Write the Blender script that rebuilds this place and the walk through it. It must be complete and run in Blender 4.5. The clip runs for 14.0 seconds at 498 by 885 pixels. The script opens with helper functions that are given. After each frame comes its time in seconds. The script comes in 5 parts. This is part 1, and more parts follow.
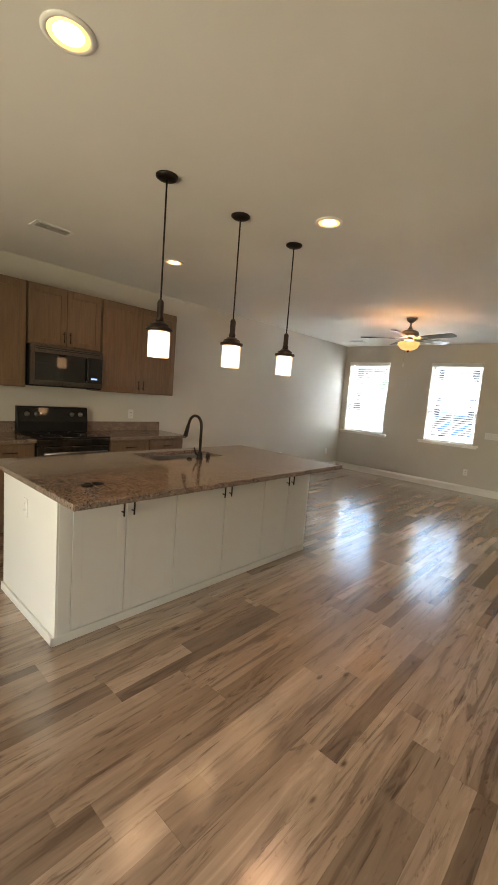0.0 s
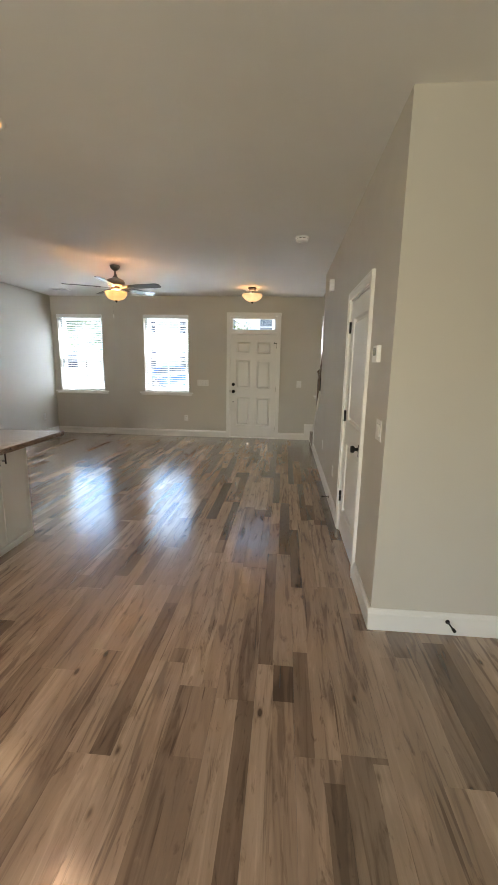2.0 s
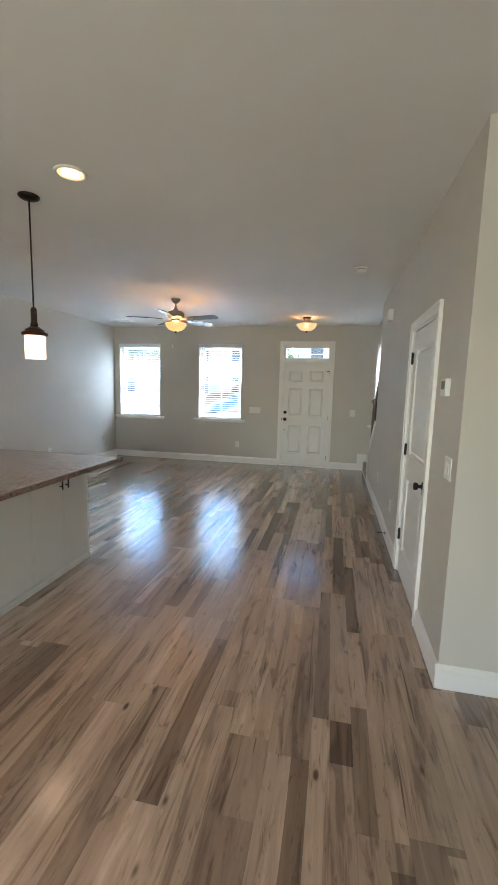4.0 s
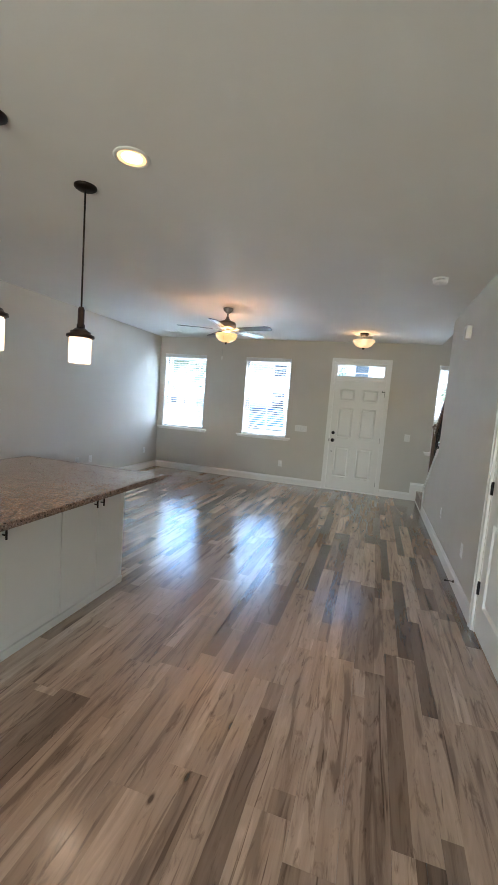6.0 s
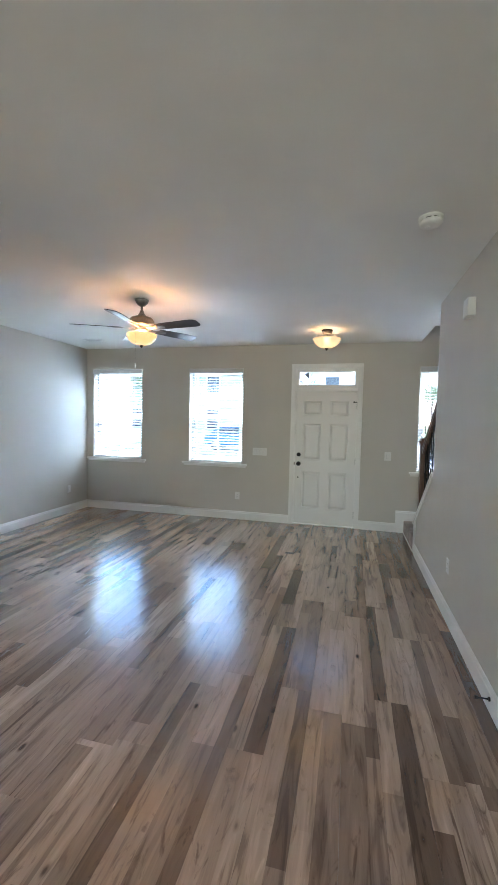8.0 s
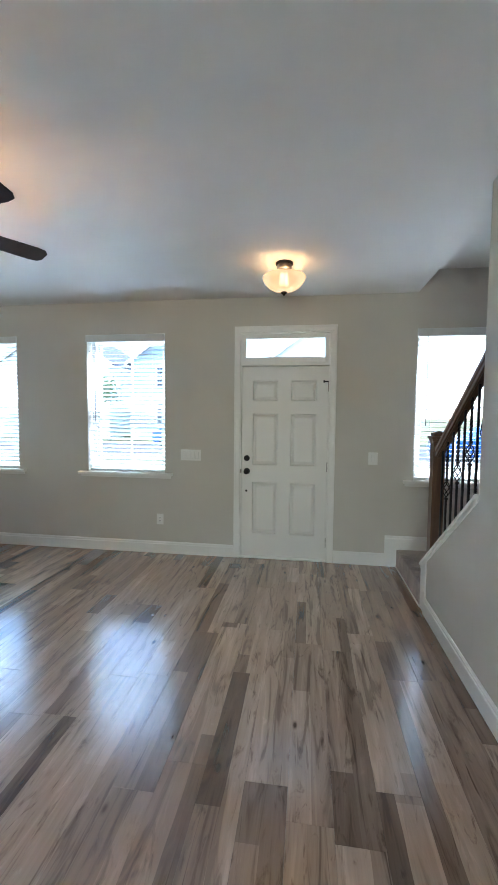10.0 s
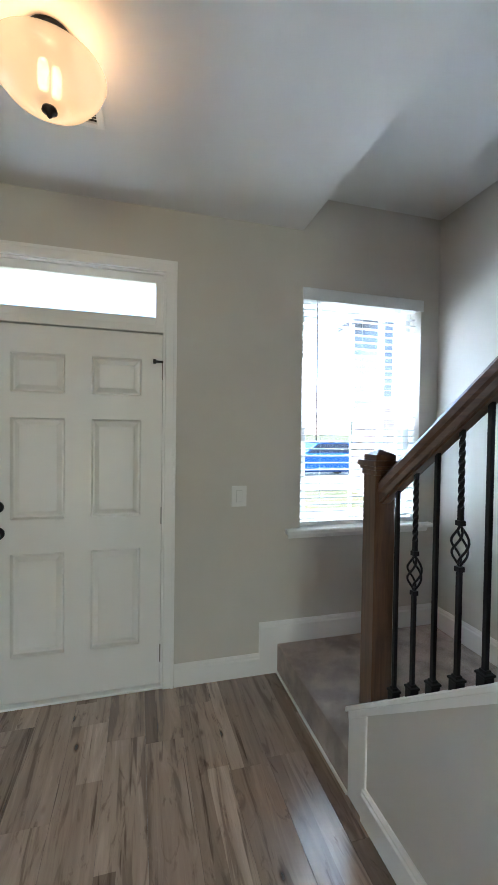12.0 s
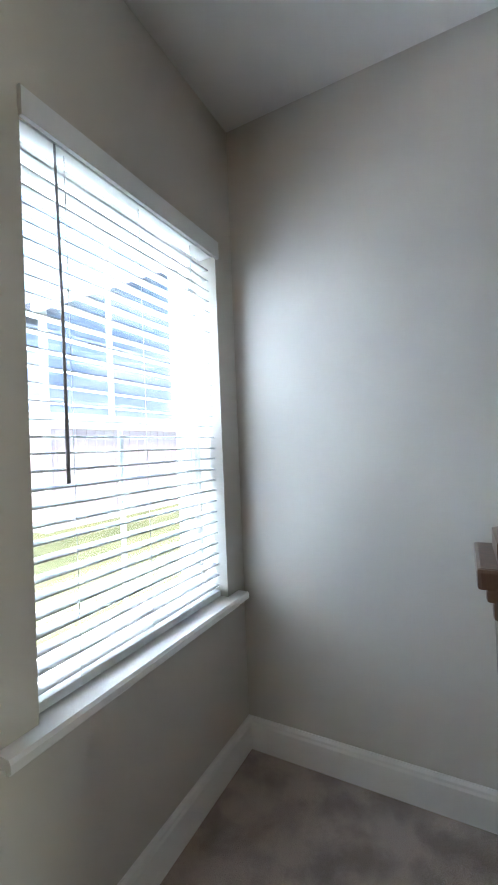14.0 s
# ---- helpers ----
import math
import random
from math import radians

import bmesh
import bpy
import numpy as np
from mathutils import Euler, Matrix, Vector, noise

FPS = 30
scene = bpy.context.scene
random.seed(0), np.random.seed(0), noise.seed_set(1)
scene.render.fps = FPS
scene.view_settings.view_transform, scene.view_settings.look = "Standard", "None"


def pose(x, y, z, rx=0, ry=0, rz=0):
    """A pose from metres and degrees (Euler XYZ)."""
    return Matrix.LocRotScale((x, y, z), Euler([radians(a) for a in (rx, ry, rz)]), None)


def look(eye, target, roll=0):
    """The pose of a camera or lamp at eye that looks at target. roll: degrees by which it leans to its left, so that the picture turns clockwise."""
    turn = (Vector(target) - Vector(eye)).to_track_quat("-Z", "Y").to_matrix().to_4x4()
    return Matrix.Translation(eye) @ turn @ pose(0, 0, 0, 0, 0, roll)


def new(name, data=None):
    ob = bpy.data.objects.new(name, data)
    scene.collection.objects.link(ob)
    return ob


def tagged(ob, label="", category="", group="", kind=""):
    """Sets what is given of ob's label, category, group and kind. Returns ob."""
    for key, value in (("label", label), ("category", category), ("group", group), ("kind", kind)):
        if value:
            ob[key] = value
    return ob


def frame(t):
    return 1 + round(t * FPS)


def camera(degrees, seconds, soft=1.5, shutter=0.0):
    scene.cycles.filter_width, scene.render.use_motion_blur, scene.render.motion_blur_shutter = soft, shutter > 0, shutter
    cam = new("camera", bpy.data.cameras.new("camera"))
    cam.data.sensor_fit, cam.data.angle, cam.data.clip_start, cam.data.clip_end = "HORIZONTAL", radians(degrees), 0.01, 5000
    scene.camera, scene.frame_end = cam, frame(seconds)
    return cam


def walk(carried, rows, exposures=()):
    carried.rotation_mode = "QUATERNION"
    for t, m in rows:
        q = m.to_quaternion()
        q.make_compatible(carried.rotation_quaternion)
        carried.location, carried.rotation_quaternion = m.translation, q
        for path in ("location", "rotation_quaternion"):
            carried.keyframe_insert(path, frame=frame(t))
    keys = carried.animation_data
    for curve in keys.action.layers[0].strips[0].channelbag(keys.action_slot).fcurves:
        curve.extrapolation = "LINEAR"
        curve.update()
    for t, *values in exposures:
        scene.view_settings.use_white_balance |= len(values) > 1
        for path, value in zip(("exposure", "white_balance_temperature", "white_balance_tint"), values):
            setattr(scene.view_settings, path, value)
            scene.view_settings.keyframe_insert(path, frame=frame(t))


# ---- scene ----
cam = camera(63.1, 14.0)
PATH = [
    (0, (0.126, -0.405, 1.508), (-1.212, 1.063, 1.273), 4.5),
    (0.5, (0.04, -0.243, 1.508), (-1.057, 1.412, 1.271), 4.8),
    (1, (-0.021, -0.126, 1.538), (-0.723, 1.735, 1.323), 2.5),
    (1.5, (0.003, -0.161, 1.507), (-0.356, 1.785, 1.216), 1.0),
    (2, (0.063, -0.205, 1.495), (-0.103, 1.751, 1.111), 1.0),
    (2.5, (0.036, -0.218, 1.501), (-0.193, 1.739, 1.158), 0.5),
    (3, (0.036, -0.239, 1.533), (-0.204, 1.722, 1.217), 0.3),
    (3.5, (0.048, -0.194, 1.527), (-0.236, 1.764, 1.239), 0.9),
    (4, (-0.001, -0.161, 1.528), (-0.404, 1.78, 1.263), 1.5),
    (4.2, (-0.024, -0.142, 1.537), (-0.485, 1.787, 1.277), 1.7),
    (6.5, (-0.256, 0.421, 1.539), (-0.845, 2.323, 1.353), 4.3),
    (7, (-0.256, 0.778, 1.59), (-0.842, 2.684, 1.433), 3.7),
    (7.5, (-0.266, 1.261, 1.586), (-0.768, 3.195, 1.488), 2.7),
    (8, (-0.22, 1.686, 1.574), (-0.697, 3.625, 1.467), 1.3),
    (8.5, (-0.25, 2.122, 1.58), (-0.664, 4.077, 1.502), 0.5),
    (8.7, (-0.269, 2.312, 1.594), (-0.614, 4.282, 1.534), 0.2),
    (10.8, (-0.336, 4.394, 1.478), (-0.555, 6.375, 1.318), 1.0),
    (11, (-0.332, 4.561, 1.478), (-0.42, 6.555, 1.364), 1.3),
    (11.5, (-0.25, 5.027, 1.465), (-0.12, 7.022, 1.387), 1.0),
    (12, (-0.249, 5.514, 1.476), (0.277, 7.443, 1.435), 0.8),
    (12.5, (-0.212, 5.954, 1.526), (0.723, 7.721, 1.463), 0.4),
    (13, (-0.169, 6.395, 1.536), (1.035, 7.992, 1.505), -0.7),
    (13.5, (-0.077, 6.694, 1.528), (1.443, 7.993, 1.513), -1.4),
    (14, (0.132, 6.982, 1.514), (1.9, 7.912, 1.539), -2.3),
]
EXPOSURES = [(0, 2.8, 7900, 20), (1.5, 2.75, 7250, 19), (2.5, 2.7, 6950, 19), (3.2, 2.7, 6400, 17), (4.2, 2.8, 6250, 16), (7.5, 2.9, 5850, 15), (11, 2.85, 5800, 13), (12.5, 2.8, 5900, 14), (14, 2.72, 6000, 16)]
walk(cam, [(t, look(eye, target, roll)) for t, eye, target, roll in PATH], EXPOSURES)

# ---------------------------------------------------------------- world and light
world = bpy.data.worlds.new("world")
scene.world = world
world.use_nodes = True
wn = world.node_tree
sky = wn.nodes.new("ShaderNodeTexSky")
sky.sky_type, sky.sun_disc = "NISHITA", False
sky.air_density, sky.dust_density, sky.ozone_density = 1.3, 0.0, 6.0
sky.sun_elevation, sky.sun_rotation = radians(61), radians(246)
wn.links.new(sky.outputs[0], wn.nodes["Background"].inputs[0])
wn.nodes["Background"].inputs[1].default_value = 0.15

sun = new("sun", bpy.data.lights.new("sun", "SUN"))
sun.data.energy, sun.data.angle, sun.data.color = 2.8, radians(0.5), (1.0, 0.95, 0.88)
sun.matrix_world = look((0, 0, 30), (0.45 * 20, 0.20 * 20, 30 - 0.87 * 20))
WARM = (1.0, 0.77, 0.53)


def lamp(name, kind, at, watts, colour=WARM, size=0.1, spread=180):
    ob = new(name, bpy.data.lights.new(name, kind))
    ob.data.energy, ob.data.color = watts, colour
    if kind == "AREA":
        ob.data.shape, ob.data.size, ob.data.spread = "DISK", size, radians(spread)
    else:
        ob.data.shadow_soft_size = size
    ob.location = at
    return ob


# room measures
LX, RX, FY, H = -4.655, 0.60, 7.88, 2.743
BY, HX = -3.2, 4.2           # back wall, far side of the back hall
CY = 1.955                   # wall corner beside the hall
SX0, SX1, SH = 0.726, 1.735, 2.957
RECESSED = [(-1.574, 2.111), (-3.34, 2.094), (-1.525, 0.276)]
PENDANTS = [1.072, 1.696, 2.325]
PX = -2.036
for x, y in RECESSED:
    lamp("recessed_lamp", "AREA", (x, y, H - 0.016), 0.45, (1.0, 0.62, 0.38), size=0.13, spread=150)
lamp("fan_bulb", "POINT", (-2.25, 5.38, 2.405), 3.2, (1.0, 0.60, 0.32), 0.04)
lamp("entry_bulb", "POINT", (-0.533, 6.965, 2.60), 0.7, (1.0, 0.58, 0.28), 0.03)
# added fill lamp in an unseen opening at the back, standing in for daylight
back_light = new("back_fill", bpy.data.lights.new("back_fill", "AREA"))
back_light.data.shape, back_light.data.size, back_light.data.size_y = "RECTANGLE", 2.2, 2.0
back_light.data.energy, back_light.data.color = 7.5, (0.97, 1.0, 0.76)
back_light.data.spread = radians(120)
back_light.matrix_world = look((-1.2, BY - 0.05, 1.05), (-1.2, 0, 1.9))

# added area lamps, out of view above the front windows, boosting the sky's light
for x, e, tint in ((-4.07, 215, (0.64, 0.84, 1.0)), (-2.31, 215, (0.64, 0.84, 1.0)), (1.165, 270, (0.82, 0.92, 1.0))):
    day = new("sky_fill", bpy.data.lights.new("sky_fill", "AREA"))
    day.data.shape, day.data.size, day.data.size_y = "RECTANGLE", 1.2, 1.0
    day.data.energy, day.data.color = e, tint
    day.matrix_world = look((x, FY + 1.25, 4.05), (x, FY - 0.2, 1.4))


# ---------------------------------------------------------------- materials
def nodes_of(name):
    m = bpy.data.materials.new(name)
    m.use_nodes = True
    return m, m.node_tree, m.node_tree.nodes["Principled BSDF"]


def ramp(nt, fac, stops):
    r = nt.nodes.new("ShaderNodeValToRGB")
    while len(r.color_ramp.elements) < len(stops):
        r.color_ramp.elements.new(0.5)
    for e, (p, c) in zip(r.color_ramp.elements, stops):
        e.position, e.color = p, (*c, 1)
    nt.links.new(fac, r.inputs[0])
    return r.outputs[0]


def coords(nt, scale=(1, 1, 1), world_space=False, shift=None):
    mp = nt.nodes.new("ShaderNodeMapping")
    mp.inputs["Scale"].default_value = scale
    if world_space:
        src = nt.nodes.new("ShaderNodeNewGeometry").outputs["Position"]
    else:
        src = nt.nodes.new("ShaderNodeTexCoord").outputs["Object"]
    nt.links.new(src, mp.inputs["Vector"])
    if shift is not None:
        nt.links.new(shift, mp.inputs["Location"])
    return mp.outputs[0]


def noise_tex(nt, vec, scale, detail=4, rough=0.55, distort=0.0):
    n = nt.nodes.new("ShaderNodeTexNoise")
    n.inputs["Scale"].default_value, n.inputs["Detail"].default_value = scale, detail
    n.inputs["Roughness"].default_value, n.inputs["Distortion"].default_value = rough, distort
    nt.links.new(vec, n.inputs["Vector"])
    return n.outputs[0]


def mix(nt, a, b, fac, mode="MIX"):
    m = nt.nodes.new("ShaderNodeMix")
    m.data_type, m.blend_type = "RGBA", mode
    for sock, v in ((m.inputs["Factor"], fac), (m.inputs["A"], a), (m.inputs["B"], b)):
        if isinstance(v, (int, float)):
            sock.default_value = v
        elif isinstance(v, tuple):
            sock.default_value = (*v, 1)
        else:
            nt.links.new(v, sock)
    return m.outputs["Result"]


def bump(nt, bsdf, height, strength, dist=0.002):
    b = nt.nodes.new("ShaderNodeBump")
    b.inputs["Strength"].default_value, b.inputs["Distance"].default_value = strength, dist
    nt.links.new(height, b.inputs["Height"])
    nt.links.new(b.outputs[0], bsdf.inputs["Normal"])


def painted(name, colour, rough=0.55, vary=0.04, grain=180.0, relief=0.12):
    """Paint with roller texture, faint unevenness and scuffs."""
    m, nt, b = nodes_of(name)
    v = coords(nt, world_space=True)
    big = noise_tex(nt, v, 1.3, 3)
    fine = noise_tex(nt, v, grain, 2)
    lo = tuple(c * (1 - vary) for c in colour)
    hi = tuple(min(1, c * (1 + vary)) for c in colour)
    nt.links.new(ramp(nt, big, [(0.3, lo), (0.7, hi)]), b.inputs["Base Color"])
    nt.links.new(ramp(nt, noise_tex(nt, v, 6, 3), [(0.3, (rough - 0.06,) * 3), (0.7, (rough + 0.06,) * 3)]), b.inputs["Roughness"])
    bump(nt, b, fine, relief, 0.0015)
    return m


def plain(name, colour, rough=0.4, metal=0.0, coat=0.0, grain=60.0):
    m, nt, b = nodes_of(name)
    v = coords(nt)
    n = noise_tex(nt, v, grain, 3)
    nt.links.new(ramp(nt, n, [(0.3, tuple(c * 0.9 for c in colour)), (0.7, tuple(min(1, c * 1.08) for c in colour))]), b.inputs["Base Color"])
    nt.links.new(ramp(nt, n, [(0.3, (max(0.02, rough - 0.05),) * 3), (0.7, (rough + 0.05,) * 3)]), b.inputs["Roughness"])
    b.inputs["Metallic"].default_value, b.inputs["Coat Weight"].default_value = metal, coat
    return m


def glowing(name, colour, strength, base=(0.8, 0.75, 0.68)):
    m, nt, b = nodes_of(name)
    b.inputs["Base Color"].default_value = (*base, 1)
    b.inputs["Roughness"].default_value = 0.25
    b.inputs["Emission Color"].default_value = (*colour, 1)
    b.inputs["Emission Strength"].default_value = strength
    return m


def glass(name, rough=0.0):
    m, nt, b = nodes_of(name)
    b.inputs["Base Color"].default_value = (0.97, 1.0, 0.98, 1)
    b.inputs["Transmission Weight"].default_value = 1.0
    b.inputs["Roughness"].default_value, b.inputs["IOR"].default_value = rough, 1.45
    return m


def wood(name, dark, light, axis, rough=0.42, scale=1.0, coat=0.15):
    """Stained wood with grain along an axis."""
    m, nt, b = nodes_of(name)
    info = nt.nodes.new("ShaderNodeObjectInfo")
    sc = [22.0 * scale] * 3
    sc[axis] = 1.4 * scale
    v = coords(nt, tuple(sc))
    off = nt.nodes.new("ShaderNodeVectorMath")
    off.operation = "ADD"
    nt.links.new(v, off.inputs[0])
    nt.links.new(info.outputs["Random"], off.inputs[1])
    g = noise_tex(nt, off.outputs[0], 2.0, 6, 0.6, 0.6)
    f = noise_tex(nt, off.outputs[0], 9.0, 4, 0.6)
    c = ramp(nt, g, [(0.25, dark), (0.75, light)])
    c = mix(nt, c, ramp(nt, f, [(0.35, (0.75,) * 3), (0.6, (1.0,) * 3)]), 0.5, "MULTIPLY")
    nt.links.new(c, b.inputs["Base Color"])
    b.inputs["Roughness"].default_value, b.inputs["Coat Weight"].default_value = rough, coat
    b.inputs["Coat Roughness"].default_value = 0.3
    bump(nt, b, f, 0.08, 0.001)
    return m


def plank_material():
    """Printed vinyl plank: one tone a plank, long streaks, grain and small dark knots."""
    m, nt, b = nodes_of("vinyl_plank")
    info = nt.nodes.new("ShaderNodeObjectInfo")
    geo = nt.nodes.new("ShaderNodeNewGeometry")
    rnd = nt.nodes.new("ShaderNodeMath")
    rnd.operation = "ADD"
    nt.links.new(info.outputs["Random"], rnd.inputs[0])
    nt.links.new(geo.outputs["Random Per Island"], rnd.inputs[1])
    fr = nt.nodes.new("ShaderNodeMath")
    fr.operation = "FRACT"
    nt.links.new(rnd.outputs[0], fr.inputs[0])
    mul = nt.nodes.new("ShaderNodeVectorMath")
    mul.operation = "SCALE"
    mul.inputs[0].default_value = (57.0, 91.0, 33.0)
    nt.links.new(fr.outputs[0], mul.inputs["Scale"])

    def calc(op, a, b=0.0):
        n = nt.nodes.new("ShaderNodeMath")
        n.operation = op
        for sock, v in zip(n.inputs, (a, b)):
            if isinstance(v, (int, float)):
                sock.default_value = v
            else:
                nt.links.new(v, sock)
        return n.outputs[0]

    def moved(scale):
        mp = nt.nodes.new("ShaderNodeMapping")
        mp.inputs["Scale"].default_value = scale
        nt.links.new(geo.outputs["Position"], mp.inputs["Vector"])
        nt.links.new(mul.outputs[0], mp.inputs["Location"])
        return mp.outputs[0]

    # each plank is printed as two or three narrow staves of different tone
    xyz = nt.nodes.new("ShaderNodeSeparateXYZ")
    nt.links.new(geo.outputs["Position"], xyz.inputs[0])
    waver = calc("MULTIPLY", calc("SUBTRACT", noise_tex(nt, moved((3.0, 2.0, 1.0)), 1.0, 3), 0.5), 0.10)
    u = calc("ADD", calc("FRACT", calc("DIVIDE", calc("SUBTRACT", xyz.outputs[0], -4.654), 0.178)), waver)
    cut = calc("ADD", 0.33, calc("MULTIPLY", calc("FRACT", calc("MULTIPLY", fr.outputs[0], 17.3)), 0.34))
    side = calc("GREATER_THAN", u, cut)
    run = calc("FLOOR", calc("ADD", calc("DIVIDE", xyz.outputs[1], 2.3), calc("ADD", calc("MULTIPLY", fr.outputs[0], 9.1), calc("MULTIPLY", side, 0.43))))
    key = nt.nodes.new("ShaderNodeCombineXYZ")
    nt.links.new(calc("MULTIPLY", fr.outputs[0], 91.7), key.inputs[0])
    nt.links.new(side, key.inputs[1])
    nt.links.new(run, key.inputs[2])
    white = nt.nodes.new("ShaderNodeTexWhiteNoise")
    nt.links.new(key.outputs[0], white.inputs["Vector"])
    tone = ramp(nt, white.outputs["Value"], [(0.0, (0.142, 0.090, 0.060)), (0.13, (0.214, 0.142, 0.097)), (0.32, (0.334, 0.232, 0.163)), (0.6, (0.433, 0.306, 0.219)), (0.85, (0.548, 0.403, 0.295)), (1.0, (0.296, 0.203, 0.142))])
    strips = noise_tex(nt, moved((19.0, 1.7, 1.0)), 1.0, 4, 0.55, 1.0)
    c = mix(nt, tone, ramp(nt, strips, [(0.36, (0.48, 0.45, 0.44)), (0.45, (0.90, 0.89, 0.88)), (0.56, (1.0, 1.0, 1.0)), (0.66, (1.20, 1.20, 1.20))]), 0.85, "MULTIPLY")
    crack = noise_tex(nt, moved((34.0, 1.3, 1.0)), 1.0, 3, 0.5, 0.8)
    c = mix(nt, c, ramp(nt, crack, [(0.29, (0.30, 0.26, 0.24)), (0.35, (1.0, 1.0, 1.0))]), 0.8, "MULTIPLY")
    grain = noise_tex(nt, moved((52.0, 3.4, 1.0)), 1.0, 6, 0.68, 1.4)
    c = mix(nt, c, ramp(nt, grain, [(0.30, (0.66, 0.63, 0.61)), (0.48, (1.0, 1.0, 1.0)), (0.75, (1.10, 1.09, 1.08))]), 0.38, "MULTIPLY")
    smoke = noise_tex(nt, moved((13.0, 2.6, 1.0)), 1.0, 5, 0.65, 2.4)
    c = mix(nt, c, ramp(nt, smoke, [(0.30, (0.42, 0.38, 0.36)), (0.43, (1.0, 1.0, 1.0)), (0.62, (1.0, 1.0, 1.0)), (0.72, (1.25, 1.26, 1.28))]), 0.85, "MULTIPLY")
    vor = nt.nodes.new("ShaderNodeTexVoronoi")
    nt.links.new(moved((7.0, 3.0, 1.0)), vor.inputs["Vector"])
    vor.inputs["Scale"].default_value = 1.0
    c = mix(nt, c, ramp(nt, vor.outputs["Distance"], [(0.05, (0.12, 0.09, 0.07)), (0.085, (0.75, 0.72, 0.70)), (0.12, (1.0, 1.0, 1.0))]), 0.9, "MULTIPLY")
    nt.links.new(c, b.inputs["Base Color"])
    nt.links.new(ramp(nt, grain, [(0.3, (0.23,) * 3), (0.7, (0.17,) * 3)]), b.inputs["Roughness"])
    b.inputs["Specular IOR Level"].default_value = 1.0
    b.inputs["Coat Weight"].default_value, b.inputs["Coat Roughness"].default_value = 0.7, 0.20
    bump(nt, b, grain, 0.10, 0.0008)
    return m


def granite():
    m, nt, b = nodes_of("granite")
    v = coords(nt, world_space=True)
    vor = nt.nodes.new("ShaderNodeTexVoronoi")
    vor.inputs["Scale"].default_value = 135
    nt.links.new(v, vor.inputs["Vector"])
    sep = nt.nodes.new("ShaderNodeSeparateColor")
    nt.links.new(vor.outputs["Color"], sep.inputs[0])
    c = ramp(nt, sep.outputs[0], [(0.0, (0.045, 0.038, 0.034)), (0.18, (0.17, 0.125, 0.10)), (0.45, (0.29, 0.215, 0.17)), (0.7, (0.22, 0.16, 0.125)), (0.88, (0.40, 0.33, 0.28)), (1.0, (0.09, 0.08, 0.075))])
    big = noise_tex(nt, v, 9, 4)
    c = mix(nt, c, ramp(nt, big, [(0.3, (0.72, 0.70, 0.70)), (0.7, (1.15, 1.1, 1.05))]), 0.8, "MULTIPLY")
    nt.links.new(c, b.inputs["Base Color"])
    b.inputs["Roughness"].default_value = 0.12
    b.inputs["Coat Weight"].default_value = 0.3
    return m


def carpet():
    m, nt, b = nodes_of("carpet")
    v = coords(nt, world_space=True)
    tuft = noise_tex(nt, v, 260, 3, 0.7)
    big = noise_tex(nt, v, 7, 4)
    c = ramp(nt, tuft, [(0.3, (0.23, 0.182, 0.155)), (0.7, (0.43, 0.35, 0.305))])
    c = mix(nt, c, ramp(nt, big, [(0.38, (0.80,) * 3), (0.60, (1.40,) * 3)]), 0.9, "MULTIPLY")
    nt.links.new(c, b.inputs["Base Color"])
    b.inputs["Roughness"].default_value = 0.95
    b.inputs["Sheen Weight"].default_value = 0.25
    bump(nt, b, tuft, 0.7, 0.006)
    return m


def slat_material():
    m, nt, b = nodes_of("blind_slat_white")
    b.inputs["Base Color"].default_value = (0.80, 0.81, 0.81, 1)
    b.inputs["Roughness"].default_value = 0.35
    tr = nt.nodes.new("ShaderNodeBsdfTranslucent")
    tr.inputs[0].default_value = (0.85, 0.88, 0.86, 1)
    ms = nt.nodes.new("ShaderNodeMixShader")
    ms.inputs[0].default_value = 0.16
    nt.links.new(b.outputs[0], ms.inputs[1])
    nt.links.new(tr.outputs[0], ms.inputs[2])
    nt.links.new(ms.outputs[0], nt.nodes["Material Output"].inputs[0])
    return m


def lawn():
    m, nt, b = nodes_of("lawn_grass")
    v = coords(nt, world_space=True)
    c = ramp(nt, noise_tex(nt, v, 0.6, 5), [(0.3, (0.075, 0.08, 0.02)), (0.7, (0.15, 0.14, 0.045))])
    c = mix(nt, c, ramp(nt, noise_tex(nt, v, 40, 3), [(0.3, (0.6,) * 3), (0.7, (1.2,) * 3)]), 0.7, "MULTIPLY")
    nt.links.new(c, b.inputs["Base Color"])
    b.inputs["Roughness"].default_value = 0.9
    return m


WALL = painted("wall_greige_paint", (0.62, 0.588, 0.53), 0.6, 0.02)
CEIL = painted("ceiling_white_paint", (0.80, 0.79, 0.765), 0.8, 0.02, 90, 0.25)
TRIM = painted("trim_semigloss_white", (0.86, 0.85, 0.82), 0.35, 0.02, 60, 0.03)
DOORW = painted("door_white_paint", (0.84, 0.83, 0.80), 0.4, 0.02, 60, 0.04)
CABW = painted("cabinet_white_paint", (0.82, 0.81, 0.77), 0.42, 0.02, 60, 0.03)
PLASTIC = painted("white_plastic", (0.82, 0.81, 0.78), 0.35, 0.01, 40, 0.01)
VINYLW = painted("window_vinyl_white", (0.82, 0.83, 0.82), 0.35, 0.01, 40, 0.01)
CABWOOD = wood("cabinet_brown_stain", (0.125, 0.074, 0.041), (0.215, 0.133, 0.077), 2, 0.42)
RAILWOOD = wood("stair_brown_stain_upright", (0.060, 0.027, 0.013), (0.170, 0.080, 0.036), 2, 0.33, 1.4, 0.4)
